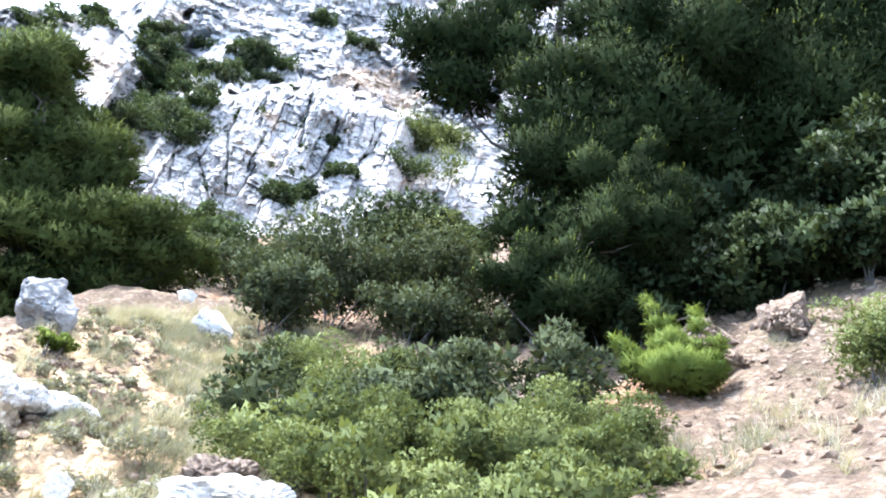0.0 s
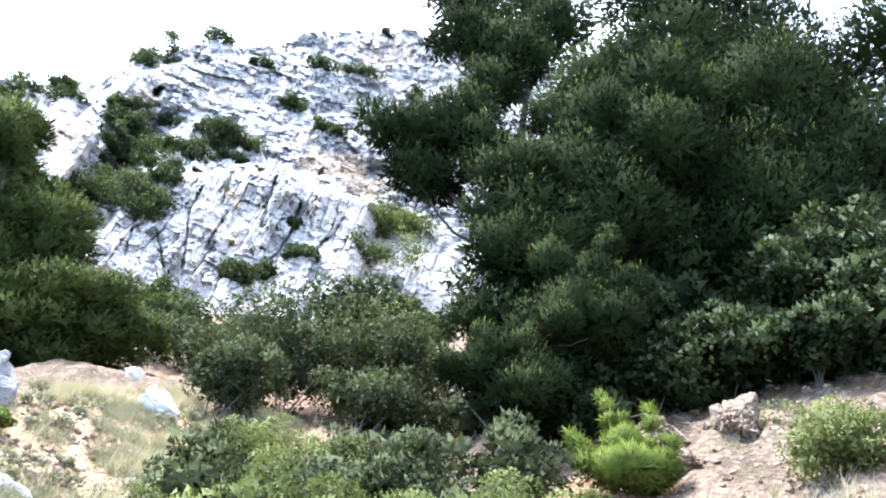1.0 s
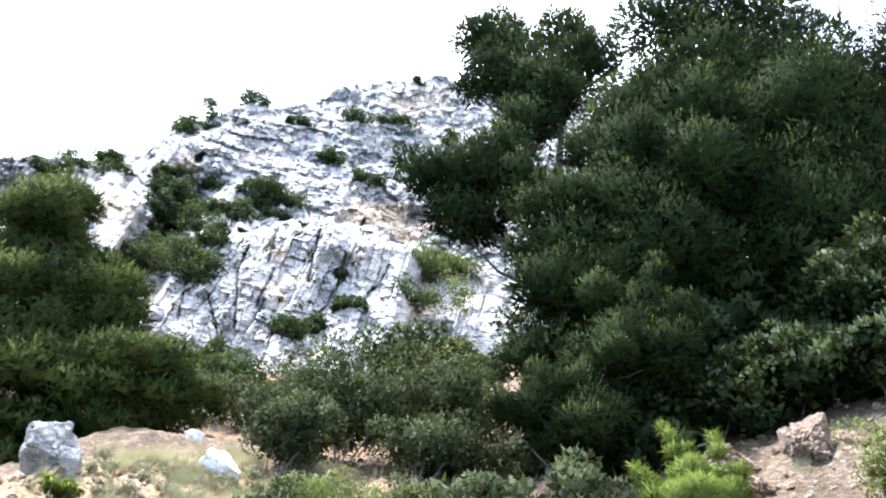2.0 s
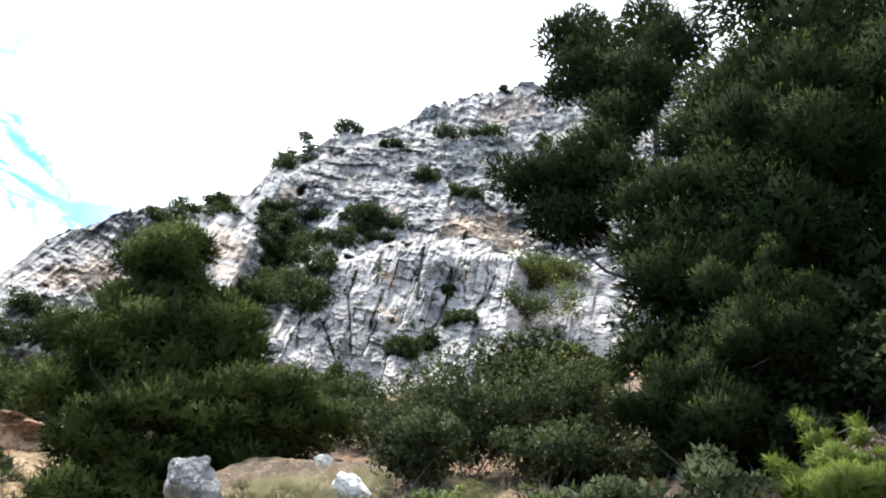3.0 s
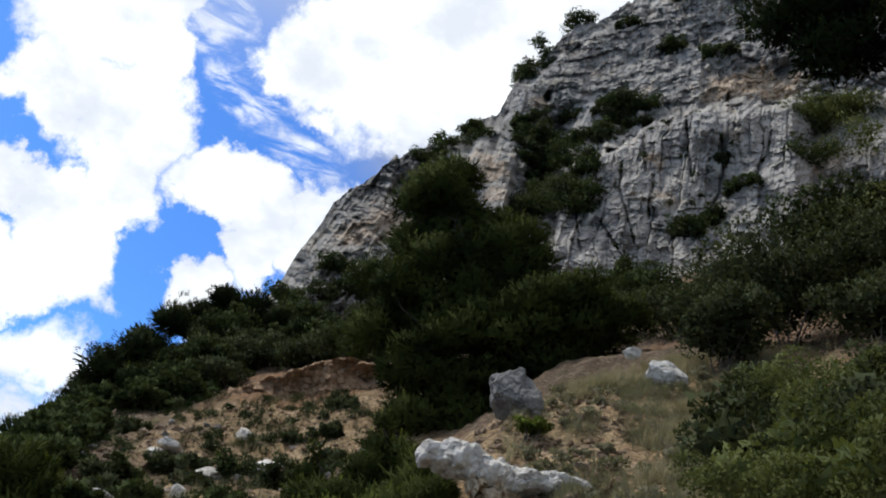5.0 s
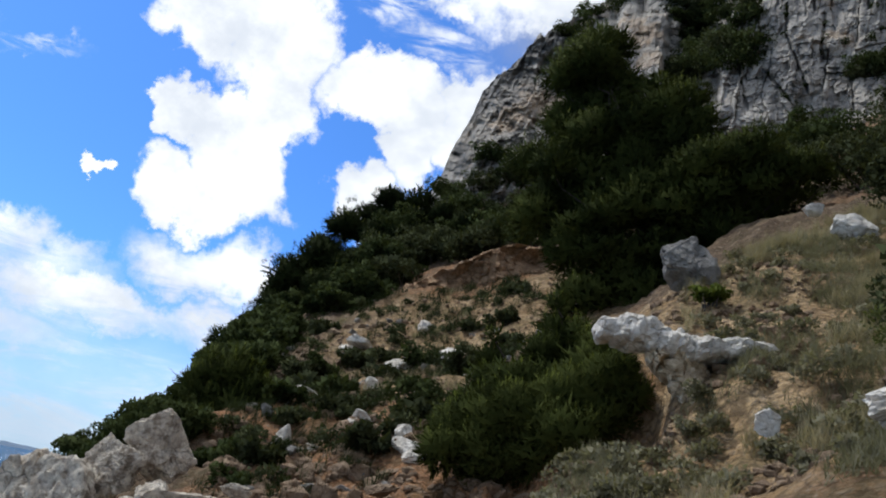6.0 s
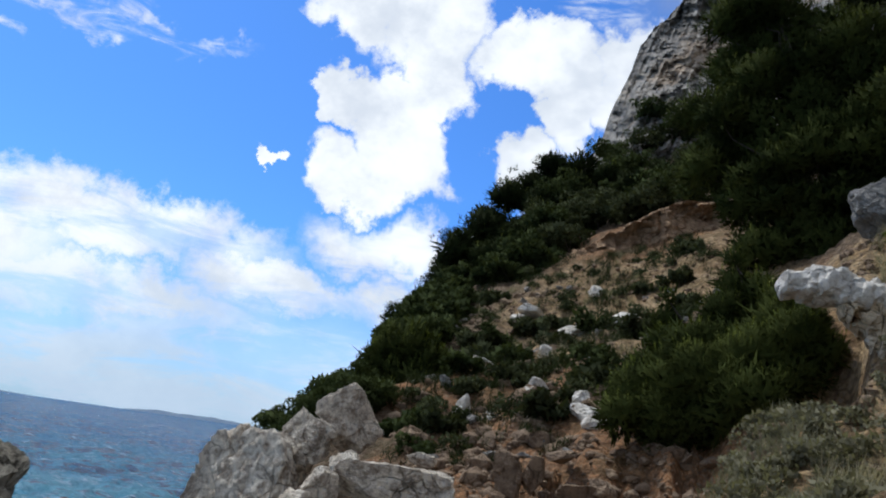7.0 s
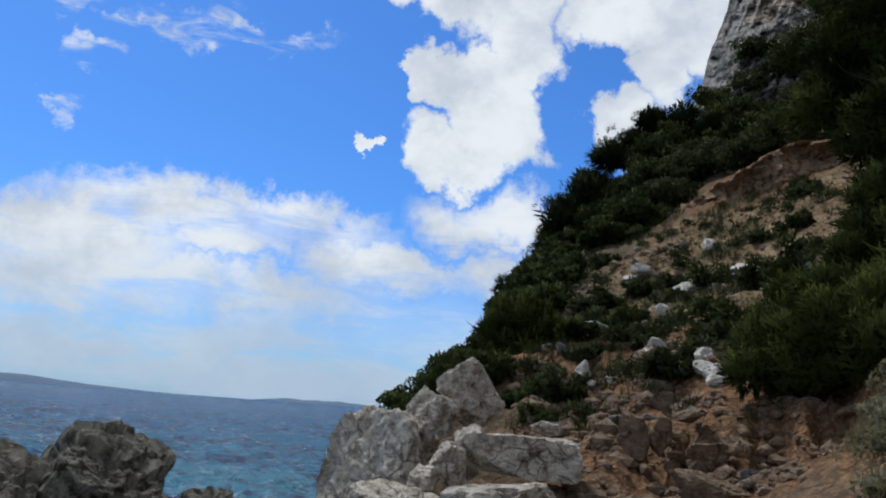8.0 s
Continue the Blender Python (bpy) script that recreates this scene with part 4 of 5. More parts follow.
PINE_B_LOW = [(-40.6, 44.3, 13, 1.04), (-45.1, 43.5, 13, 1.1), (-38.9, 40.8, 13, 0.95), (-43.3, 40.5, 13, 0.86), (-47.5, 42.5, 13, 0.95), (-36.5, 38.3, 13, 0.82),
    (-40.4, 38.2, 13, 0.7), (-54, 46, 14, 1.4), (-57, 51, 14.5, 1.4), (-51, 43, 13.6, 1.3), (-45.5, 38.8, 14.6, 1), (-50, 39.5, 14.6, 1.1)]
PINE_LOW = [(-29.6, 32.4, 10.8, 0.3), (-30.6, 33.6, 10.9, 0.28), (-34.3, 40.7, 11, 0.15), (-34.3, 39.4, 11, 0.23), (-34.2, 37.9, 11, 0.35), (-29.8, 38, 11, 0.33), (-33.4, 36.3, 11, 0.47), (-32.1, 34.6, 11, 0.47),
    (-35.1, 34.3, 11, 0.45), (-36, 36.8, 11, 0.38), (-23.5, 29.7, 11, 0.28), (-25.6, 29.6, 11, 0.36), (-29, 29, 11, 0.46), (-31.4, 30.1, 11, 0.46),
    (-27.4, 28.1, 11, 0.3), (-26.3, 31.2, 11, 0.33)]
LEFT_TOP = [(15.1, 30.7, 21.4, 0.77), (13, 32.1, 21.4, 0.68), (16, 29.4, 21.4, 0.55), (13.4, 30.2, 21.4, 0.78), (11.6, 32, 21.4, 0.34),
    (15.6, 27.6, 21.4, 0.54), (13.7, 28, 21.4, 0.66), (11.9, 28.5, 21.4, 0.68), (10.2, 29.5, 21.4, 0.58), (8.7, 29.9, 21.4, 0.37),
    (15.2, 27.6, 21.6, 0.9), (12.2, 29.4, 21.8, 0.9), (13.8, 29.6, 21.8, 0.8)]
LEFT_MID = [(15.5, 25.3, 20.4, 0.68), (13.1, 26.3, 20.4, 0.78), (10.9, 27, 20.4, 0.81), (8.3, 28, 20.4, 0.8), (6.9, 28.9, 20.4, 0.62), (15.9, 23.7, 20.4, 0.48),
    (5.5, 27.4, 20.4, 0.52), (13.3, 23.9, 20.4, 0.72), (10.2, 25.2, 20.4, 0.75), (7.4, 26.3, 20.4, 0.73)]
LEFT_LOW = [(13.7, 20.3, 19.4, 0.49), (11.8, 21.2, 19.4, 0.6), (9.8, 21.9, 19.4, 0.61), (7, 23.7, 19.4, 0.54), (5.2, 24.4, 19.4, 0.68), (3.1, 25.1, 19.4, 0.7),
    (1.6, 25.9, 19.4, 0.57), (-0.2, 24.9, 19.4, 0.49), (1.5, 23.7, 19.4, 0.61), (4.6, 22.7, 19.4, 0.59), (7.2, 21.8, 19.4, 0.62)]
LEFT_FOOT = [(12.1, 18.7, 19.6, 0.53), (10.2, 18.7, 19.6, 0.65), (8.3, 19, 19.6, 0.55), (10, 17.2, 19.6, 0.53), (-1.6, 24.6, 19.6, 0.47), (-2.8, 24.1, 19.6, 0.3),
    (8.2, 16.7, 19.6, 0.46)]
LEFT_HEART = [(15.5, 22, 21, 0.9), (12.5, 21.5, 21, 1.1), (9, 22.5, 21, 1.1), (5.5, 23.5, 21, 1.0), (3, 24.5, 20.8, 0.8), (13.5, 18.5, 20.5, 0.9), (10.5, 17, 20, 0.9), (8.5, 16, 19.8, 0.9), (6.5, 19.5, 20.2, 1.0), (4, 20.5, 20.2, 0.9), (1.2, 22.2, 20.2, 0.7), (12.5, 15.5, 19.8, 0.8),
    (17.5, 24.5, 21.2, 0.7), (16.6, 20.5, 20.8, 0.7), (-0.8, 23.2, 20.4, 0.5)]

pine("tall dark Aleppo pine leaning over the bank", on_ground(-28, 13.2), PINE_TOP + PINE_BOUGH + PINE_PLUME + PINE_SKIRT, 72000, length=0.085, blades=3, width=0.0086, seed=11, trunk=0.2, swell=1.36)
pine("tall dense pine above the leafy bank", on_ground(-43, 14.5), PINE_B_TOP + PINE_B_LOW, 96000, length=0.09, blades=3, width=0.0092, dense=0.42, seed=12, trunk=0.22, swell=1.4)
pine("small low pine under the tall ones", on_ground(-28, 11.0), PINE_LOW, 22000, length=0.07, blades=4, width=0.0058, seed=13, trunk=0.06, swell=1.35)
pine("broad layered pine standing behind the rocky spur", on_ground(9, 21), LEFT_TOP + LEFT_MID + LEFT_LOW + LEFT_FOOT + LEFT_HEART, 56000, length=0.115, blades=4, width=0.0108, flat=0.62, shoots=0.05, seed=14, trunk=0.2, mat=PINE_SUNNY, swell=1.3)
# young bright pine at the foot of the bank
YOUNG = [(-37.9, 25.3, 9.6, 0.3), (-36.6, 24.9, 9.6, 0.26), (-39.2, 25.2, 9.6, 0.28), (-35, 25.2, 9.6, 0.16), (-40.3, 25.6, 9.6, 0.2), (-37.6, 26.9, 9.6, 0.22), (-37.1, 27.2, 9.6, 0.12), (-36.4, 28.3, 9.6, 0.098),
         (-35.8, 29.2, 9.6, 0.076), (-35.4, 29.9, 9.6, 0.054), (-39.3, 27, 9.6, 0.12), (-39.2, 28.3, 9.6, 0.098), (-39, 29.3, 9.6, 0.076), (-34.8, 26, 9.6, 0.12), (-34.2, 26.4, 9.6, 0.098), (-33.6, 26.8, 9.6, 0.076),
         (-37.6, 27.3, 9.6, 0.12), (-37.2, 28.4, 9.6, 0.098), (-40.5, 26.4, 9.6, 0.12), (-40.6, 27.3, 9.6, 0.098)]
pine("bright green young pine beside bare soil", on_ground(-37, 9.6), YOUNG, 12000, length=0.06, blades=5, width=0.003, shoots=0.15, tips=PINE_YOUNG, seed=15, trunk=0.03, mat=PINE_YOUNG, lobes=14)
BUSHY = [(20.8, 4.0, 10.1, 0.3), (20.2, 5.8, 10.2, 0.34), (18.4, 4.2, 10, 0.38), (19.3, 7.3, 10.3, 0.3), (16.4, 4.6, 9.9, 0.4), (17.6, 6.4, 10.1, 0.4), (14.4, 5, 9.8, 0.4), (15.4, 7, 10, 0.43),
         (12.6, 6.2, 9.7, 0.4), (12.8, 8.4, 9.9, 0.42), (10.6, 8, 9.8, 0.35), (16.6, 8.8, 10.2, 0.36), (18.5, 9, 10.4, 0.25), (18.8, 10.6, 10.5, 0.16), (18.6, 12, 10.5, 0.1), (14.6, 9.4, 10.2, 0.4),
         (15, 11.2, 10.4, 0.3), (14.4, 13, 10.5, 0.22), (14.4, 14.6, 10.5, 0.13), (12.2, 10.6, 10.1, 0.38), (10.2, 10.2, 9.9, 0.32), (11, 12, 10.2, 0.32), (12.6, 12.6, 10.4, 0.26), (9.2, 9.2, 9.8, 0.25)]
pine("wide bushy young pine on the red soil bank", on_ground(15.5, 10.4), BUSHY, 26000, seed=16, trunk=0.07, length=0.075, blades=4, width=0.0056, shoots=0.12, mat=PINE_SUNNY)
SMALL = [(37.7, 5.4, 16, 0.3), (38.2, 5.9, 16, 0.15), (36.7, 6.4, 16, 0.3), (37.2, 7.4, 16, 0.14), (35.2, 6.5, 16, 0.32), (35.4, 7.8, 16, 0.14), (34.1, 5.7, 16, 0.37), (34.3, 7, 16, 0.16),
         (35.4, 4.9, 16, 0.48), (36.4, 4.5, 16, 0.41), (34.2, 4.1, 16, 0.46), (33, 4.3, 16, 0.34), (35.2, 3.5, 16, 0.46), (37.9, 4.6, 16, 0.3), (33.6, 3.3, 16, 0.34), (32.6, 3.4, 16, 0.28)]
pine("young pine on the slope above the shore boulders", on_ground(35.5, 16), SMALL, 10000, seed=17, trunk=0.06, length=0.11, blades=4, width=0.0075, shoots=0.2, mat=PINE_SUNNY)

# outline of the wooded ridge: bearing, climb of the crown's top, distance, radius
TREELINE = [(37.2, 8.0, 39, 0.9), (36.0, 10.2, 40, 1.1), (34.9, 12.4, 39.5, 1.2), (33.7, 14.8, 38, 1.2), (32.5, 17.2, 37.5, 1.3), (30.6, 18.2, 38.5, 1.2), (29.2, 19.6, 40, 1.3), (27.4, 20.4, 39, 1.1), (25.6, 21.6, 40, 1.1),
    (34.6, 10.2, 37, 1.1), (32.8, 12.6, 36.5, 1.3), (31.2, 14.8, 36, 1.3), (29.2, 16.4, 36.5, 1.3), (27.4, 17.8, 37, 1.2), (25.2, 18.8, 37.5, 1.3), (23.6, 20.8, 39, 1.2), (21.6, 20.4, 38, 1.2), (19.6, 21.4, 39, 1.2), (17.9, 21.2, 38.5, 1.2), (35.6, 8.0, 37.5, 1.0)]
for k, (b, c, d, r) in enumerate(TREELINE):
    rng = random.Random(k)
    b, c, r = b - 0.12 * max(0, b - 28), c + (0.7 if k < 9 and k % 2 else 0.1), r * ((1.5 if k % 2 == 0 else 1.1) if k < 9 else 1.1)
    a = math.degrees(r / d)
    crown = [(b, c - 0.62 * a, d, r * 0.62), (b + a * rng.uniform(0.4, 0.8), c - a * rng.uniform(1.2, 1.6), d, r * 0.58), (b - a * rng.uniform(0.4, 0.8), c - a * rng.uniform(1.2, 1.7), d + 0.4, r * 0.58),
             (b + 0.3 * a, c - 2.1 * a, d - 0.5, r * 0.66), (b - 0.7 * a, c - 2.5 * a, d - 0.3, r * 0.6)]
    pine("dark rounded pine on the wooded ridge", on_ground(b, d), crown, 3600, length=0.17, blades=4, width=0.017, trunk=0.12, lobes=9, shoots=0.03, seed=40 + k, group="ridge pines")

# shrubs: bearing, distance, width, height, leaves, kind
SHRUBS = [(-12.5, 16.5, 2.6, 2.7, 9000, "o"), (-17.0, 21, 2.6, 2.6, 7000, "m"), (-8.5, 15, 1.6, 1.5, 4500, "o"), (-18.5, 14, 1.7, 1.6, 5000, "o"),
          (-13, 11, 1.7, 1.15, 6500, "m"), (-17.5, 10.5, 1.4, 0.9, 5000, "m"), (-10, 9.3, 1.2, 0.8, 4500, "o"), (-22, 9.5, 1.5, 0.8, 5500, "o"),
          (-12, 7.4, 1.15, 0.85, 7000, "m"), (-17, 7.2, 1.25, 0.9, 8000, "m"), (-22.5, 7.0, 1.3, 0.85, 8000, "m"), (-28, 7.2, 1.3, 0.9, 8000, "m"),
          (-33.5, 7.6, 1.2, 0.8, 7000, "m"), (-20, 5.9, 1.2, 0.7, 7000, "m"), (-26, 5.0, 1.1, 0.55, 6000, "m"), (-31, 5.3, 1.1, 0.55, 6000, "m"), (-35, 6.3, 1.0, 0.55, 5500, "m"), (-29, 6.1, 1.2, 0.6, 7000, "m"), (-27, 8.6, 1.5, 0.9, 6000, "o"),
          (-51, 8.6, 1.3, 1.1, 7000, "m"), (-33, 12.2, 1.9, 1.7, 7000, "i"), (-38, 12.9, 1.9, 1.8, 7000, "i"), (-43, 13.2, 2.0, 1.8, 7000, "i"),
          (-48, 12.8, 2.1, 1.8, 7500, "i"), (-53, 12.2, 2.0, 1.7, 7000, "i"), (-46, 11.9, 1.4, 1.1, 5000, "i"), (-40, 12.1, 1.5, 1.1, 5000, "i"), (-47, 13.6, 2.0, 2.3, 7000, "i"), (-52, 13.3, 2.2, 2.4, 7000, "i"), (-56.5, 12.6, 2.0, 2.0, 6000, "i"), (-35.5, 11.6, 1.2, 0.8, 4500, "i"), (-51, 11.4, 1.4, 1.2, 5000, "i"),
          (-16, 22, 2.4, 3.0, 6000, "i"), (-22, 17, 2.4, 2.0, 6000, "o"), (-5.5, 22, 2.2, 1.8, 4500, "o"), (0, 24, 2.2, 1.8, 4000, "o"), (-9, 28, 3, 2.4, 4500, "o")]
KIND = {"o": ("grey-green dense shrub on the slope", OLIVE, 0.048), "m": ("light green mastic shrub with small leaves", MASTIC, 0.030),
        "i": ("dark leafy thicket hanging over the bank", IVY, 0.085)}
for k, (b, d, w, h, count, kind) in enumerate(SHRUBS):
    label, mat, leaf = KIND[kind]
    shrub(label, on_ground(b, d, -0.05), w, h, int(count * (1.9 if kind == "i" else 1.25)), leaf * (1.0 if d < 13 else 1.3), mat, 100 + k, group="slope shrubs")

for k in range(9):
    b = -33.5 - 2.9 * k
    shrub("dark leafy thicket trailing down the bank", on_ground(b, 11.9 + 0.3 * (k % 2), -0.3), 1.75, 1.15, 5200, 0.08, IVY, 240 + k, group="slope shrubs")
shrub("small bright green bush on the gravel edge", on_ground(4.3, 11.4, -0.05), 0.34, 0.34, 2600, 0.026, PINE_YOUNG, 190)
CLIFF_BUSHES = [(6.6, 34.6, 1.4), (4.9, 31.6, 1.5), (4.2, 33.2, 1.3), (3.2, 34.9, 1.1), (5.2, 35.6, 1.2), (3.4, 36.2, 1.1), (0.2, 37.9, 1.2), (-0.4, 38.7, 1.3), (4.4, 37.6, 0.8), (7.5, 34.9, 1.2), (4.4, 34.8, 1.4), (5.1, 32.4, 1.6), (6.0, 30.9, 1.6), (3.6, 31.5, 1.5), (5.6, 33.9, 1.5), (2.4, 36.8, 1.2), (1.0, 38.4, 1.3), (-1.6, 38.9, 1.3), (-0.9, 37.7, 1.0),
    (2.5, 32.4, 1.3), (7.2, 36.0, 1.3), (7.9, 36.9, 0.9), (2.0, 38.9, 0.6), (22.5, 21.6, 1.3), (20.1, 22.2, 1.3), (18.4, 23.2, 1.2), (20.2, 24.3, 1.2), (17.2, 22.7, 1.0), (-3.8, 42.6, 1.1), (-6.3, 30.9, 1.0), (5.7, 34.3, 1.3), (6.1, 33, 1.6), (6.9, 31.1, 1.5), (3.5, 32.4, 1.7), (6.7, 35.7, 1.4),
    (2.7, 34.2, 1.1), (0.3, 39, 1.4), (-1.4, 38.7, 1.2), (1.6, 36.9, 1.3), (2.4, 36.3, 1.2), (-3.3, 42.7, 0.9),
    (-7.1, 42.3, 1.1), (-4.5, 46, 1.3), (-8.2, 46.8, 1.4), (0.4, 44.1, 0.9), (-8.2, 42.2, 0.8),
    (-5.6, 30.7, 1.2), (-7.5, 31.6, 0.8), (6.9, 37.4, 0.9), (8.2, 36.9, 0.9), (-16.2, 38.1, 2.8),
    (-15.7, 35.8, 2.4), (-18.2, 38.4, 2.2), (8.5, 36.4, 0.7), (-8.1, 35.4, 0.6), (-9.6, 33.7, 0.9), (-13.7, 46.7, 1.1)]
CLIFF_BUSHES = [q for b, c, r in CLIFF_BUSHES for q in ((b, c, r), (b + 0.75 * r, c - 0.35, r * 0.62))]
for k, (b, c, r) in enumerate(CLIFF_BUSHES):
    shrub("grey-green bush rooted in a cliff ledge", on_cliff(b, c - r * 0.5) + Vector((0, 0, -0.1)), r * 2.3, r * 1.35, int(700 + 900 * r), 0.125, MASTIC if b < -14 else MAQUIS if k % 3 else OLIVE, 300 + k, group="cliff bushes", lobes=9)
tuft = random.Random(5)
places = []
for k in range(70):
    line = tuft.choice(CRACKS) if k % 2 else [(tuft.uniform(-13, 4), tuft.uniform(28, 38))] * 2
    (b, c), (b1, c1) = line[0], line[1]
    w = tuft.random()
    r = tuft.uniform(0.18, 0.5)
    places.append((on_cliff(b + (b1 - b) * w + tuft.uniform(-0.2, 0.2), c + (c1 - c) * w) + Vector((0, -0.1, -0.1)), r * 2, r * 1.3))
cushions("cliff_tufts", "small dark green tufts growing from cracks in the cliff", "plants", places, 0.08, MAQUIS, 700, 260)
CREST_BUSHES = [(12.5, 35.9, 0.9), (13.6, 35.0, 1.2), (15.2, 33.7, 1.2), (15.9, 32.8, 0.9), (8.5, 41.0, 1.4), (8.9, 40.2, 1.1), (7.0, 42.3, 1.3), (5.3, 44.1, 1.3), (-8.7, 49.7, 0.8), (12.0, 36.4, 0.6)]
for k, (b, c, r) in enumerate(CREST_BUSHES):
    shrub("dark bush on the cliff edge", on_cliff(b, c - r * 0.5, 0.5) + Vector((0, 0, -0.8)), r * 2.9, r * 1.35, int(1500 + 1700 * r), 0.115, MAQUIS, 340 + k, group="cliff bushes", lobes=9)


# ------------------------------------------------------------------ rocks
def rock_mesh(size, seed, cuts=11, rough=0.09, sub=4, box=0.35):
    """An angular weathered lump: a ball cut by planes, its faces broken into tilted flakes with cracks between."""
    rng = np.random.default_rng(seed)
    bm = bmesh.new()
    bmesh.ops.create_icosphere(bm, subdivisions=sub, radius=1.0)
    v = np.array([q.co[:] for q in bm.verts])
    f = np.array([[q.index for q in g.verts] for g in bm.faces])
    bm.free()
    v = v / (np.abs(v) ** (2 + 8 * box)).sum(1, keepdims=True) ** (1 / (2 + 8 * box))
    n = unit(rng.normal(size=(cuts, 3)))
    h = 0.58 + 0.38 * rng.random(cuts)
    for k in range(cuts):
        v = v - np.maximum(v @ n[k] - h[k], 0)[:, None] * n[k] * 0.98
    way = unit(v)
    o = seed * 3.7
    span = np.asarray(size) / np.mean(size)
    u = v * span
    w = u + 0.10 * np.stack([fbm(u[:, 0] * 3 + o + 9 * j, u[:, 1] * 3, u[:, 2] * 3, 3, seed + j) for j in range(3)], 1)
    push = np.zeros(len(v))
    for count, amp in ((12, 1.3), (50, 0.8), (200, 0.45)):
        if sub < 4 and count > 100:
            continue
        c = u[rng.integers(len(v), size=count)]
        dist = np.linalg.norm((w[:, None] - c[None]) * (1, 1, 1.5), axis=2)
        two = np.argpartition(dist, 1, axis=1)[:, :2]
        d1 = np.take_along_axis(dist, two, 1)
        k = two[np.arange(len(v)), np.argmin(d1, 1)]
        gap = np.abs(d1[:, 0] - d1[:, 1])
        tilt = rng.normal(size=(count, 3))
        push += rough * amp * (rng.random(count)[k] - 0.5 + 0.45 * ((w - c[k]) * tilt[k]).sum(1))
        push -= rough * amp * 1.0 * np.clip(1 - gap / (0.05 + 0.03 * amp), 0, 1) * (rng.random(count)[k] > 0.5)
    push += 0.35 * rough * fbm(u[:, 0] * 6 + o, u[:, 1] * 6, u[:, 2] * 8, 4, seed + 5, 0.6)
    v = v + way * (push / span.max() ** 0.5)[:, None]
    return v / np.abs(v).max(0) * np.asarray(size) * 0.5, f


def rock(name, label, place, size, seed, mat=None, turn=(0, 0, 0), category="rock", group="", **kw):
    ob = new(name, raw_mesh(name, *rock_mesh(size, seed, **kw), mat or STONE))
    ob.matrix_world = pose(*place, *turn)
    return tagged(ob, label, category, group)


def rock_at(b, c, d, size, seed, label, **kw):
    return rock("rock", label, spot(b, c, d), size, seed, **kw)


rock_at(5.7, 18.3, 12.3, (0.8, 0.66, 0.92), 43, "grey angular boulder balanced at the edge of the spur", turn=(8, -14, 20), sub=5, cuts=7)
rock_at(-4.6, 21.0, 14.0, (0.75, 0.5, 0.5), 2, "white angular rock on the gravel slope", mat=PALE, turn=(0, 14, 10))
rock_at(-2.0, 22.2, 15.0, (0.4, 0.3, 0.25), 3, "small white stone on the gravel slope", mat=PALE)
rock_at(0.4, 8.6, 7.0, (0.2, 0.14, 0.28), 4, "small pale stone in the grass", mat=PALE)
# shore boulders: bearing, climb, distance, size, seed, label, turn, blockiness, fineness
BOULDERS = [(45.0, -7.2, 9.6, (1.45, 1.4, 2.5), 5, "huge weathered limestone boulder at the water's edge", (0, -10, 45), 0.22, 6),
            (41.6, -0.3, 9.9, (0.62, 0.6, 0.62), 6, "grey limestone boulder resting against others", (0, 20, 41), 0.4, 6),
            (38.8, 1.0, 10.3, (0.66, 0.6, 0.95), 7, "tall leaning limestone boulder", (0, -36, 39), 0.55, 6),
            (35.5, -2.4, 8.5, (1.24, 0.7, 0.42), 8, "flat-topped limestone block among shore boulders", (2, 1, 33), 1.0, 6),
            (38.7, -1.9, 8.8, (0.32, 0.4, 0.42), 9, "rounded limestone boulder beside the flat block", (0, -25, 30), 0.3, 5),
            (40.2, -3.4, 8.3, (0.42, 0.4, 0.46), 10, "small limestone boulder below the flat block", (0, 15, 20), 0.4, 5),
            (41.8, -4.4, 8.2, (0.28, 0.3, 0.3), 21, "small limestone boulder wedged between larger ones", (0, 0, 70), 0.3, 4),
            (43.6, -6.6, 7.8, (0.8, 0.7, 0.5), 19, "low limestone boulder on the shore", (0, 12, 15), 0.5, 5),
            (35.8, -6.2, 7.4, (1.2, 0.8, 0.55), 20, "broad limestone boulder below the flat block", (0, -5, 30), 0.6, 5),
            (42.6, -1.6, 10.6, (0.7, 0.7, 0.9), 22, "reddish limestone boulder behind the shore boulders", (0, 38, 42), 0.4, 5),
            (33.9, -0.5, 9.4, (0.36, 0.3, 0.16), 23, "flat ochre stone above the block", (0, 8, 30), 0.5, 4),
            (28.1, -0.7, 9.4, (0.38, 0.34, 0.5), 12, "upright weathered block in the red soil", (0, 8, 20), 0.8, 5),
            (26.3, -0.5, 9.4, (0.26, 0.26, 0.44), 13, "narrow slanting block in the red soil", (0, 24, 20), 0.7, 5),
            (24.6, 1.0, 9.8, (0.44, 0.3, 0.16), 26, "flat ochre slab on the red bank", (0, -14, 10), 0.8, 4),
            (23.7, -1.3, 8.8, (0.5, 0.4, 0.2), 27, "pale flat slab at the foot of the red bank", (0, -4, 20), 0.8, 5),
            (22.0, -0.7, 8.8, (0.3, 0.3, 0.2), 28, "grey stone on the red bank", (0, 10, 50), 0.6, 4),
            (23.4, -3.8, 8.0, (0.75, 0.6, 0.4), 11, "grey block at the foot of the red bank", (0, 0, 10), 0.6, 5),
            (62.6, -9.0, 8.5, (1.5, 1.5, 2.2), 24, "dark weathered rock standing in the sea", (0, 0, 62), 0.75, 6),
            (69.2, -10.0, 8.0, (1.5, 1.4, 1.9), 25, "lower dark rock standing in the sea", (0, 10, 68), 0.6, 5),
            (55.4, -8.0, 9.0, (0.6, 0.5, 0.75), 16, "small dark rock at the waterline", (0, 0, 20), 0.4, 5)]
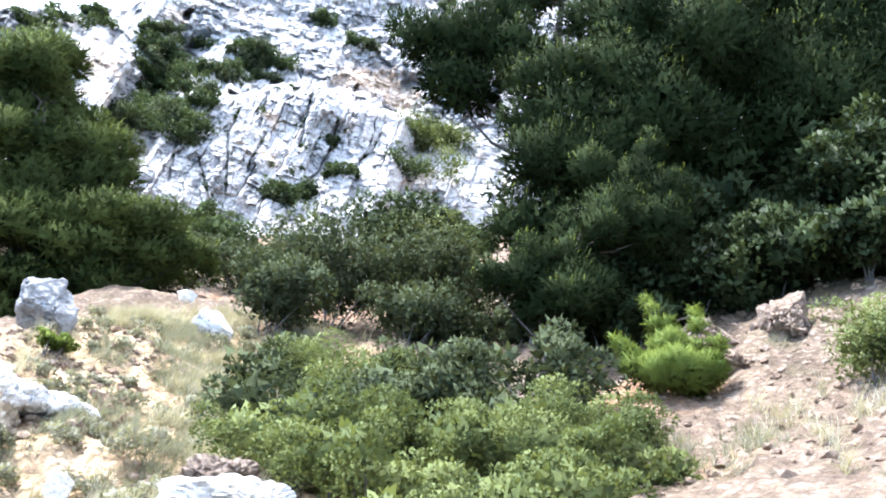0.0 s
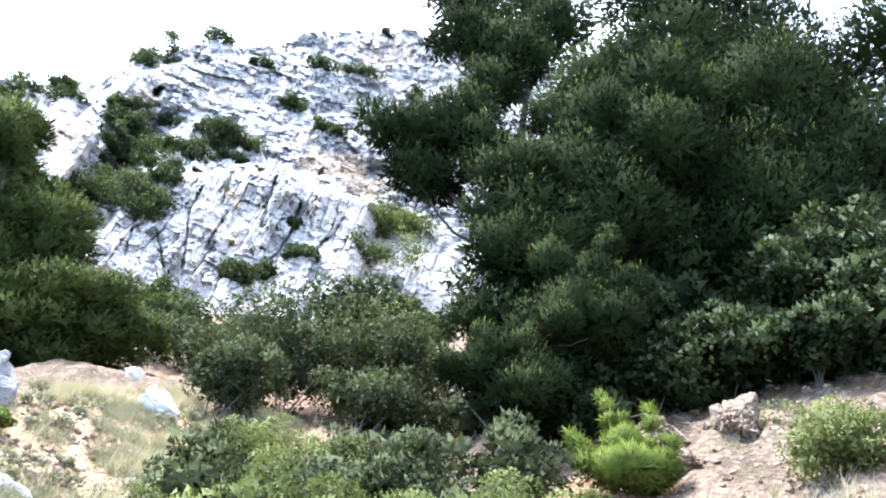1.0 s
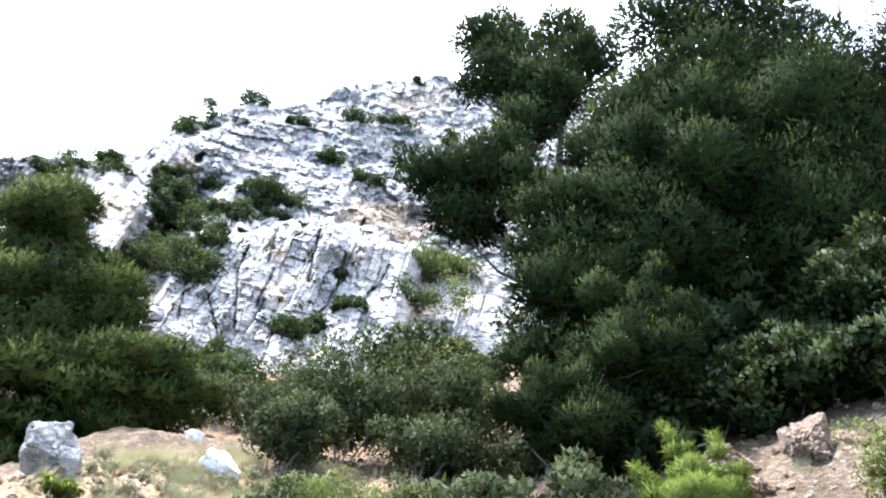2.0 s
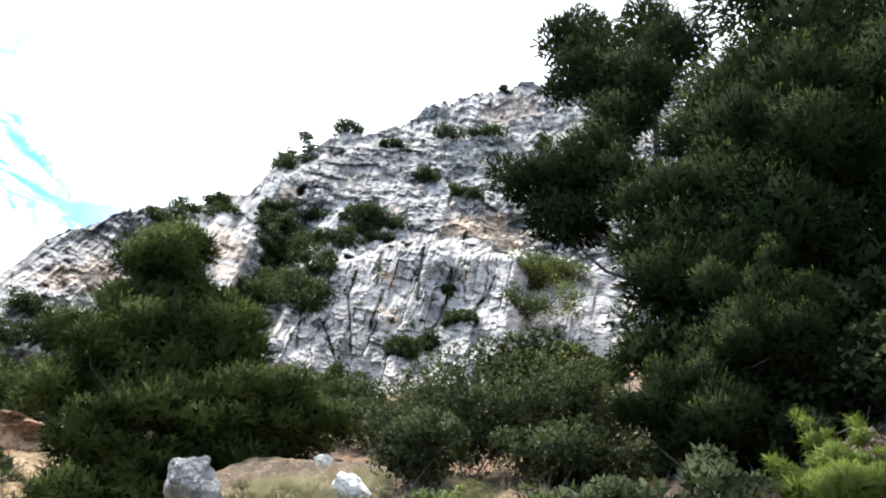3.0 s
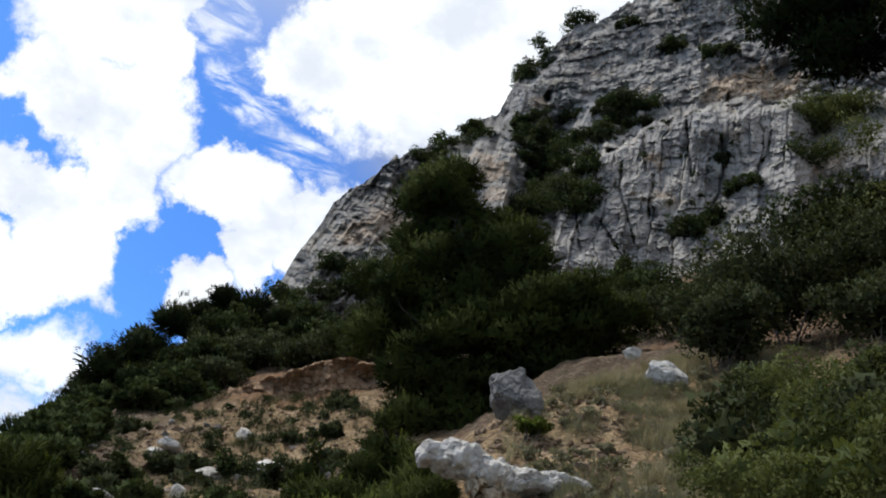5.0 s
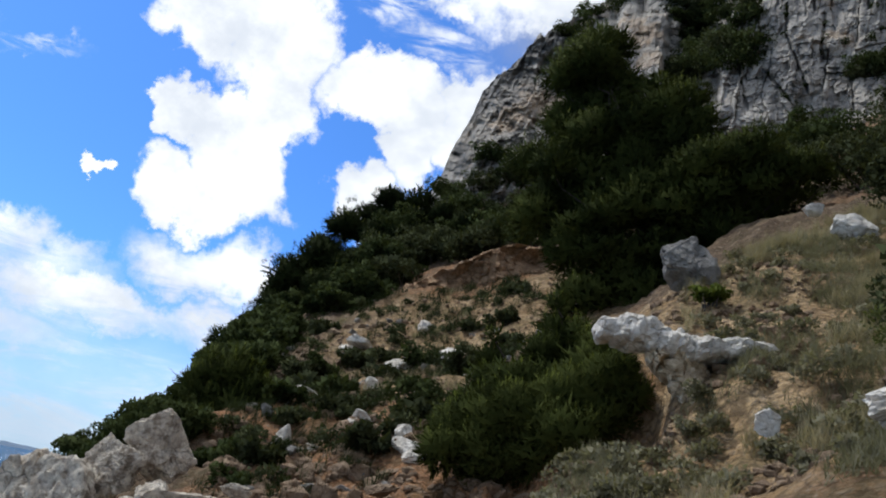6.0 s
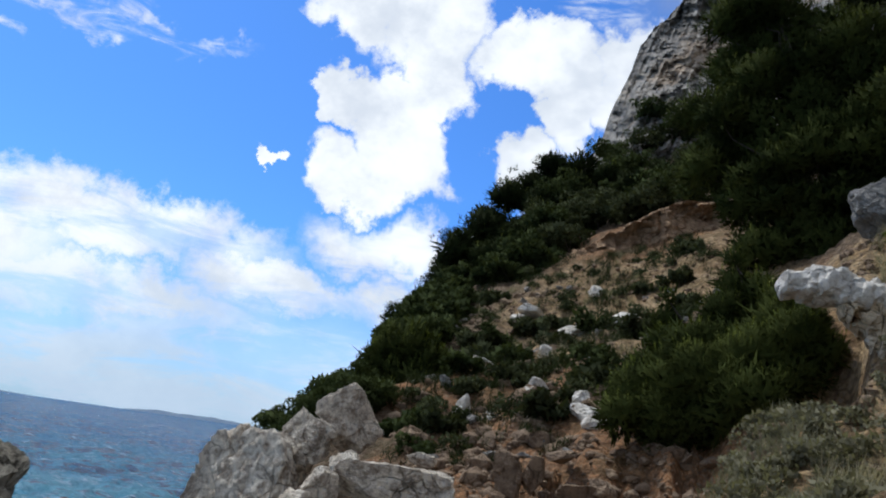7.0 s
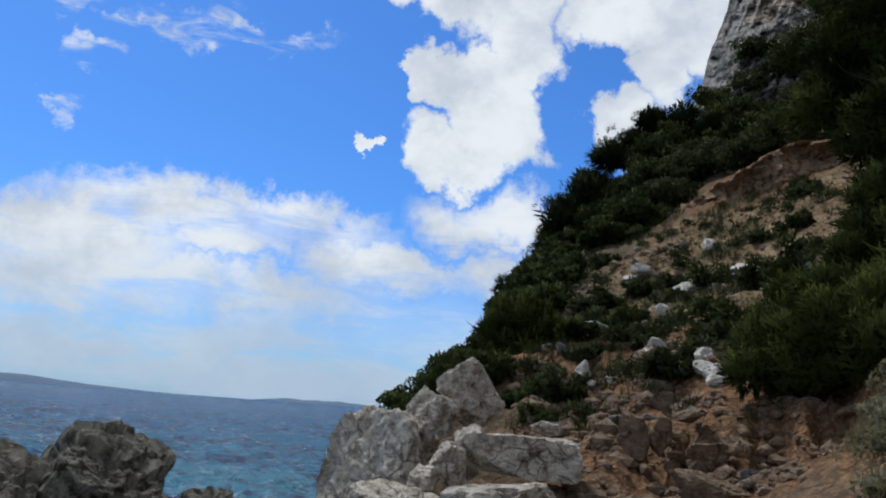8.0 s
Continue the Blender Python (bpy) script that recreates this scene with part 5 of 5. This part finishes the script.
for b, c, d, size, seed, label, turn, box, sub in BOULDERS:
    rock_at(b, c, d, size, seed, label, mat=SEA_ROCK if b > 50 else OCHRE if b < 30 else SHORE, turn=turn, box=box, sub=sub, cuts=9 if box < 0.9 else 3, rough=0.105 if box < 0.9 else 0.08)
# slabs on the slope: bearing, climb, width, height
for k, (b, c, w, h) in enumerate([(30.6, 6.4, 0.55, 0.22), (24.7, 9.2, 0.8, 0.36), (26.4, 7.5, 0.34, 0.42), (32.1, 6.8, 0.35, 0.2), (26.8, 5.4, 0.4, 0.22), (27.2, 5.0, 0.35, 0.2),
                                  (31.5, 3.2, 0.3, 0.45), (31.9, 2.7, 0.26, 0.3), (27.7, 10.2, 0.9, 0.25), (28.6, 9.7, 0.6, 0.25), (23.5, 12.0, 0.8, 0.55), (21.4, 10.4, 0.8, 0.4), (23.8, 4.6, 0.4, 0.4),
                                  (23.4, 3.9, 0.5, 0.25), (22.9, 3.4, 0.4, 0.3), (29.7, 2.9, 0.25, 0.2), (29.6, 1.2, 0.3, 0.3), (30.2, 6.0, 0.2, 0.3), (24.3, 2.0, 0.5, 0.2), (26.0, 1.8, 0.4, 0.25)]):
    rock_at(b, c, meet(b, c - 0.2), (w, w * 0.7, h), 60 + k, "pale loose limestone slab on the scree slope", mat=PALE if k < 16 else OCHRE, turn=(0, (-1) ** k * 11, b + 9 * k), sub=4, cuts=8, box=0.5, group="scree slabs")


rng_s = random.Random(77)
for k in range(90):
    b, d = rng_s.uniform(15, 35), rng_s.uniform(8.3, 24)
    w = rng_s.uniform(0.14, 0.42) * (1.0 if d > 11 else 0.85)
    g = on_ground(b, d, w * 0.12)
    rock("rock", "loose limestone block on the dark scree", g, (w, w * 0.75, w * rng_s.uniform(0.35, 0.7)), 400 + k, mat=STONE if k % 3 else OCHRE,
         turn=(rng_s.uniform(-20, 20), rng_s.uniform(-20, 20), rng_s.uniform(0, 360)), sub=3, cuts=9, group="scree blocks")


def broken(p, seed, rough, fine=1.0):
    """Pushes the skin of a rock in and out in tilted flakes, with knobs and pits."""
    v1, e1 = cells(p[..., 0] * 4.2 + 1.7 * p[..., 1], p[..., 2] * 6.0 + 1.1 * p[..., 1], seed)
    v2, e2 = cells(p[..., 0] * 10.0 + 4.0 * p[..., 1], p[..., 2] * 12.0 + 3.0 * p[..., 1], seed + 1)
    knob = fbm(p[..., 0] * 5, p[..., 1] * 5, p[..., 2] * 6, 4, seed + 2, 0.55)
    return rough * ((v1 - 0.5) * 1.2 + (v2 - 0.5) * 0.45 * fine - 0.7 * np.clip(1 - e1 / 0.08, 0, 1) * (v1 > 0.4) + 0.7 * knob)


def swept_rock(name, label, mat, thing, spine, seed, rough):
    """A long rock of uneven section. spine: bearing, climb of the upper and the lower edge, distance, half depth."""
    q = np.array(spine, float)
    t = np.linspace(0, 1, 90)
    u = np.linspace(0, 1, len(q))
    b, hi, lo, d, deep = (np.interp(t, u, q[:, k]) for k in range(5))
    mid, half = (hi + lo) / 2, (hi - lo) / 2
    end = np.clip(np.sqrt(1 - np.clip(np.abs(2 * t - 1), 0, 1) ** 6), 0.02, 1)
    a = np.linspace(0, 2 * np.pi, 52, endpoint=False)
    A, I = np.meshgrid(a, np.arange(len(t)))
    power = lambda w: np.sign(w) * np.abs(w) ** 0.62
    dist = d[I] - deep[I] * power(np.cos(A)) * end[I]
    E = mid[I] + half[I] * power(np.sin(A)) * end[I]
    x, y = -dist * np.sin(np.radians(b[I])), dist * np.cos(np.radians(b[I]))
    p = np.stack([x, y, EYE + d[I] * np.tan(np.radians(E))], -1)
    out = np.stack([np.sin(np.radians(b[I])) * np.cos(A), -np.cos(np.radians(b[I])) * np.cos(A), np.sin(A)], -1)
    p = p + out * broken(p, seed, rough)[..., None] * end[I][..., None]
    part(name, raw_mesh(name, p.reshape(-1, 3) - np.array(thing.location), grid_faces(len(t), len(a), True), mat), thing, label)


def ledge():
    thing = new("ledge_rock")
    thing.location = spot(6, 12, 9)
    tagged(thing, "pale overhanging limestone ledge jutting from the bank", "rock")
    swept_rock("slab", "", PALE, thing, [(12.0, 13.9, 13.0, 8.9, 0.22), (11.2, 14.5, 12.6, 8.9, 0.3), (9.6, 14.7, 12.5, 8.9, 0.34), (7.6, 14.2, 12.2, 8.9, 0.34), (6.2, 13.8, 12.0, 8.9, 0.36),
                                         (4.8, 13.3, 11.9, 8.95, 0.36), (3.0, 13.6, 12.2, 9.0, 0.34), (1.2, 13.7, 12.6, 9.1, 0.3), (-0.4, 13.3, 12.9, 9.2, 0.2)], 201, 0.05)
    # the leg slants down from the slab: pieces side by side
    for k, (b0, b1, hi, lo, d) in enumerate([(8.3, 4.2, 12.5, 11.2, 9.0), (7.4, 3.9, 11.7, 10.3, 8.97), (6.7, 3.6, 10.8, 9.4, 8.93), (6.0, 3.3, 9.9, 8.4, 8.88)]):
        swept_rock("foot", "ochre weathered rock below the slab" if k == 0 else "", LEDGE_LEG, thing, [(b0, hi - 0.2, lo + 0.6, d, 0.26), ((b0 + b1) / 2, hi, lo, d, 0.32), (b1, hi - 0.1, lo - 0.2, d + 0.05, 0.24)], 210 + 5 * k, 0.085)


ledge()


def scarp():
    """Washed-out earth face across the slope, with a dark undercut below its rim."""
    b = np.linspace(25.4, 14.6, 190)
    s = np.linspace(0, 1, 40)
    S, B = np.meshgrid(s, b, indexing="ij")
    top = np.interp(b, [15, 18.5, 21, 22.9, 25.1], [18.6, 18.6, 17.3, 16.1, 14.8]) + 0.12 * fbm(b * 1.3, 0 * b, 0 * b, 4, 81)
    foot = np.interp(b, [15, 18.2, 20.7, 23.3, 25], [16.4, 15.6, 14.4, 13.9, 13.9]) - 0.3
    E = foot + (top - foot) * S
    x0, z0 = B * 0.48, E * 0.5
    v1, e1 = cells(x0 * 1.4, (z0 + 0.1 * x0) * 2.2, 83)
    v2, e2 = cells(x0 * 3.5, z0 * 5.0, 84)
    hollow = np.clip(np.sin(np.pi * np.clip((S - 0.25) / 0.7, 0, 1)), 0, 1) ** 0.6
    end = np.clip((25.4 - B) / 1.5, 0, 1) * np.clip((B - 14.6) / 1.2, 0, 1)
    dist = 26.6 + 0.5 * S + end * (0.5 * hollow * (0.7 + 0.5 * fbm(x0 * 1.2, 0 * B, 0 * B, 3, 85)) + 0.25 * v1 + 0.12 * v2) + 0.08 * fbm(x0 * 5, z0 * 6, 0 * B, 3, 86)
    z = EYE + dist * np.tan(np.radians(E))
    v = np.stack([-dist * np.sin(np.radians(B)), dist * np.cos(np.radians(B)), z], -1)
    rim = []
    for out_d, drop in ((0.8, 0.05), (2.2, -0.1), (4.5, -1.0)):
        d2 = dist[-1] + out_d
        rim.append(np.stack([-d2 * np.sin(np.radians(b)), d2 * np.cos(np.radians(b)), z[-1] + drop], -1))
    v = np.concatenate([v, np.array(rim)])
    tagged(new("earth_scarp", raw_mesh("earth_scarp", v.reshape(-1, 3), grid_faces(len(s) + 3, len(b)), BANK)), "washed-out ochre earth face with an undercut rim", "earth bank", kind="structure")


scarp()


rock_at(-8.8, 11.8, 6.6, (0.62, 0.5, 0.42), 33, "crumbling pale rock in the grass", mat=CONGLOMERATE, turn=(0, -24, -10), sub=5, cuts=12, rough=0.2)
rock_at(-9.5, 10.6, 5.8, (0.95, 0.6, 0.45), 34, "low pale bedrock showing through the grass", mat=PALE, turn=(0, -14, -12), sub=5, cuts=10, rough=0.14)
rock_at(-40.4, 27.6, meet(-40.4, 27.0), (1.15, 0.8, 0.75), 35, "crumbling pale conglomerate outcrop in the bank", mat=CONGLOMERATE, turn=(0, 38, -40), sub=5, cuts=14, rough=0.15, box=0.5)
rock_at(-42.0, 26.2, meet(-42.0, 25.8), (0.5, 0.4, 0.4), 38, "crumbling ochre outcrop in the bank", mat=OCHRE, turn=(0, 20, -40), sub=5, cuts=14, rough=0.26, box=0.5)
rock_at(-45.3, 29.0, meet(-45.3, 28.4), (0.75, 0.6, 1.0), 36, "crumbling pale conglomerate outcrop beside a washed-out gully", mat=CONGLOMERATE, turn=(0, -14, -45), sub=5, cuts=14, rough=0.15, box=0.5)
rock_at(-22.0, 14.0, 6.0, (0.2, 0.2, 0.2), 37, "small ochre stone between shrubs", mat=PALE)


# ------------------------------------------------------------------ thickets, herbs, grass, gravel
def thicket(count, seed, bearings, reach, wide, high, leaves_, leaf, mat, label, group, keep=None):
    rng = random.Random(seed)
    made = 0
    while made < count:
        b, d = rng.uniform(*bearings), rng.uniform(*reach)
        if keep and not keep(b, d):
            continue
        k = rng.uniform(0.75, 1.25)
        shrub(label, on_ground(b, d, -0.1), wide * k, high * k, leaves_, leaf, mat, seed * 1000 + made, group=group, lobes=9)
        made += 1


thicket(24, 3, (27, 34), (20, 33), 1.6, 0.6, 2800, 0.091, MAQUIS, "dark green maquis shrub on the wooded slope", "maquis", lambda b, d: d > 20 + 1.2 * (b < 33) * (33 - b))
thicket(14, 4, (12, 28), (31, 44), 2.4, 1.2, 2800, 0.098, MAQUIS, "dark green maquis shrub above the bare scarp", "maquis")
thicket(20, 5, (-26, 6), (27, 48), 2.4, 1.7, 2500, 0.104, MAQUIS, "grey-green maquis shrub below the cliff", "maquis", lambda b, d: not (-7 < b < -1 and d > 33))
thicket(9, 6, (-60, -34), (15, 21), 2.8, 2.2, 1100, 0.182, IVY, "dark leafy shrub behind the pines", "maquis")
thicket(10, 9, (33.0, 35.6), (19, 33), 1.7, 0.7, 2500, 0.085, MAQUIS, "low dark maquis shrub near the headland", "maquis")
thicket(8, 7, (35.4, 37.4), (18, 26), 1.3, 0.45, 2800, 0.062, MAQUIS, "low green shrub along the headland", "maquis")
thicket(4, 12, (33.5, 36.5), (11.2, 13.0), 0.7, 0.3, 2100, 0.039, MAQUIS, "low green shrub behind the shore boulders", "maquis")
thicket(12, 15, (15, 26), (30, 40), 2.2, 1.0, 2500, 0.098, OLIVE, "grey-green maquis shrub above the bare scarp", "maquis")
thicket(30, 13, (15, 34), (11.5, 26), 0.75, 0.38, 900, 0.07, OLIVE, "small grey-green bush on the scree slope", "scree bushes")
thicket(5, 14, (22, 33), (12.5, 22), 0.9, 0.5, 1300, 0.06, MAQUIS, "small dark bush on the scree slope", "scree bushes")
seat = random.Random(16)
cushions("herb_cushions", "small grey-green herb cushions on the stony slope", "plants",
         [(on_ground(seat.uniform(6, 14), seat.uniform(5.4, 8.8), -0.03), seat.uniform(0.2, 0.5), seat.uniform(0.12, 0.28)) for k in range(44)]
         + [(on_ground(seat.uniform(-11, 6), seat.uniform(6, 15), -0.03), seat.uniform(0.2, 0.5), seat.uniform(0.14, 0.3)) for k in range(90)], 0.036, HERB, 16, 300)
cushions("green_cushions", "small dark green bushes dotted over the scree", "plants",
         [(on_ground(seat.uniform(15, 35), seat.uniform(11, 26), -0.03), seat.uniform(0.25, 0.7), seat.uniform(0.15, 0.4)) for k in range(80)], 0.05, OLIVE, 18, 260)
thicket(14, 8, (-31, -9), (8, 15), 1.2, 0.7, 1800, 0.065, OLIVE, "low grey-green shrub between the larger ones", "low shrubs")


for k in range(16):
    b = 38.4 + 0.29 * k
    foot = on_ground(b, 13.6 + 0.9 * (k % 3), -0.1)
    reach = math.hypot(foot.x, foot.y)
    top = EYE + reach * math.tan(radians(float(np.interp(b, [38.4, 41.5, 43.2], [5.0, 2.4, 0.0]))))
    shrub("low green shrub on the crest of the headland", foot, 0.95, max(0.3, top - foot.z), 3200, 0.037, MAQUIS, 880 + k, group="headland shrubs", lobes=9)


def scatter(rng, bearings, reach, count, seed, cover=0.0, scale=0.7):
    """Places on the ground in a sector, thicker where a soft pattern allows."""
    b = rng.uniform(*bearings, count * 3)
    d = np.sqrt(rng.uniform(reach[0] ** 2, reach[1] ** 2, count * 3))
    x, y = -d * np.sin(np.radians(b)), d * np.cos(np.radians(b))
    w = fbm(x * scale, y * scale, 0 * x, 3, seed) > cover
    x, y = x[w][:count], y[w][:count]
    return np.stack([x, y, ground_z(x, y)], 1)


def grass_patch(name, label, sectors, mat, seed, length, width, blades, lift=1.6):
    rng = np.random.default_rng(seed)
    chunks = []
    for bearings, reach, count, cover in sectors:
        p = np.repeat(scatter(rng, bearings, reach, count, seed, cover)[::5], 6, 0)
        p = p + rng.normal(size=p.shape) * (0.035, 0.035, 0)
        chunks.append(needles(rng, p, np.tile([0, 0, 1.0], (len(p), 1)), length, blades, width, lift))
    tagged(new(name, raw_mesh(name, *join(chunks), mat)), label, "grass", kind="stuff")


def herb_patch(name, label, sectors, mat, seed, leaf, height):
    rng = np.random.default_rng(seed)
    chunks = []
    for bearings, reach, count, cover in sectors:
        p = scatter(rng, bearings, reach, count, seed, cover, 1.1)
        p, k = p[::5], 15
        wide = 0.05 + 0.11 * rng.random((len(p), 1)).repeat(k, 0)
        q = np.repeat(p, k, 0) + rng.normal(size=(len(p) * k, 3)) * wide * (1, 1, 0)
        q[:, 2] = ground_z(q[:, 0], q[:, 1]) + 0.3 * height * rng.random(len(q))
        chunks.append(needles(rng, q, np.tile([0, 0, 1.0], (len(q), 1)), height * 0.8, 6, leaf * 0.1, 0.8))
    tagged(new(name, raw_mesh(name, *join(chunks), mat)), label, "plants", kind="stuff")


grass_patch("dry_grass", "dry straw-coloured grass tufts on the gravel", [((-12, 3), (6.6, 9), 1000, -0.05), ((2, 9), (5, 8.5), 120, 0.1), ((-12, 2), (9, 17), 2600, -0.15), ((-1, 6), (9.5, 14), 120, 0.1), ((-62, -42), (6, 12), 130, 0.1),
            ((-24, -8), (8, 16), 500, 0.1), ((14, 34), (14, 27), 250, 0.15)], DRY, 71, 0.21, 0.0042, 10)
herb_patch("grey_herbs", "low grey-green herbs on the stony slope", [((-12, 2), (5, 15), 3200, -0.15), ((0, 12), (5.5, 9), 350, 0.0), ((8, 15), (5.5, 8.6), 200, -0.1),
           ((-45, -10), (6, 14), 900, 0.0)], HERB, 72, 0.04, 0.15)
herb_patch("green_herbs", "low dark green herbs on the slope", [((24, 36), (10, 16), 350, 0.05), ((16, 36), (14, 27), 2200, 0.0)], IVY, 73, 0.045, 0.19)


def gravel(name, label, sectors, mat, seed, size):
    """Loose stones, each a small lump, half sunk in the soil."""
    rng = np.random.default_rng(seed)
    bm = bmesh.new()
    bmesh.ops.create_icosphere(bm, subdivisions=1, radius=1.0)
    base = np.array([v.co[:] for v in bm.verts])
    face = np.array([[v.index for v in f.verts] for f in bm.faces])
    bm.free()
    chunks = []
    for bearings, reach, count, cover in sectors:
        for p in scatter(rng, bearings, reach, count, seed, cover, 0.5):
            s = size * (0.4 + 1.8 * rng.random() ** 3) * np.array([1, 0.8, 0.6])
            v = base * (0.75 + 0.5 * rng.random((len(base), 1)))
            a = rng.random() * 6.28
            v = v * s @ np.array([[math.cos(a), -math.sin(a), 0], [math.sin(a), math.cos(a), 0], [0, 0, 1]])
            chunks.append((v + p, face))
    tagged(new(name, raw_mesh(name, *join(chunks), mat)), label, "stones", kind="stuff")


gravel("gravel", "loose pale limestone gravel on the slopes", [((-10, 8), (6, 14), 900, -0.3), ((-2, 7), (9, 13), 500, -2.0), ((10, 36), (7, 12), 1500, -0.2), ((12, 25), (8.2, 10.8), 700, -0.6), ((14, 36), (12, 26), 1600, -0.1), ((-60, -36), (6, 12), 400, -0.2),
       ((-8, 0), (26, 44), 200, -0.2)], OCHRE, 81, 0.05)
gravel("stones", "scattered reddish and grey stones on the slope", [((14, 36), (8, 14), 350, 0.0), ((16, 36), (12, 24), 350, 0.0)], OCHRE, 82, 0.10)


def dead_branches():
    """Bare grey branches hanging below the thicket."""
    rng = np.random.default_rng(9)
    heap = new("dead_branch_heap")
    heap.location = spot(-42.2, 30.9, meet(-42.2, 30.4) - 0.1)
    tagged(heap, "bare grey dead branches hanging below the thicket", "branches")
    for k in range(90):
        a = rng.normal(size=3) * (0.42, 0.18, 0.07) + (0, 0.1, 0.16)
        e = a + rng.normal(size=3) * (0.34, 0.16, 0.10) + (0.05, -0.12, -0.16)
        part("branch", raw_mesh("branch", *limb(rng, a, e, 0.008, 0.003, 9, 0.25 * rng.normal()), TWIG, True), heap)


dead_branches()
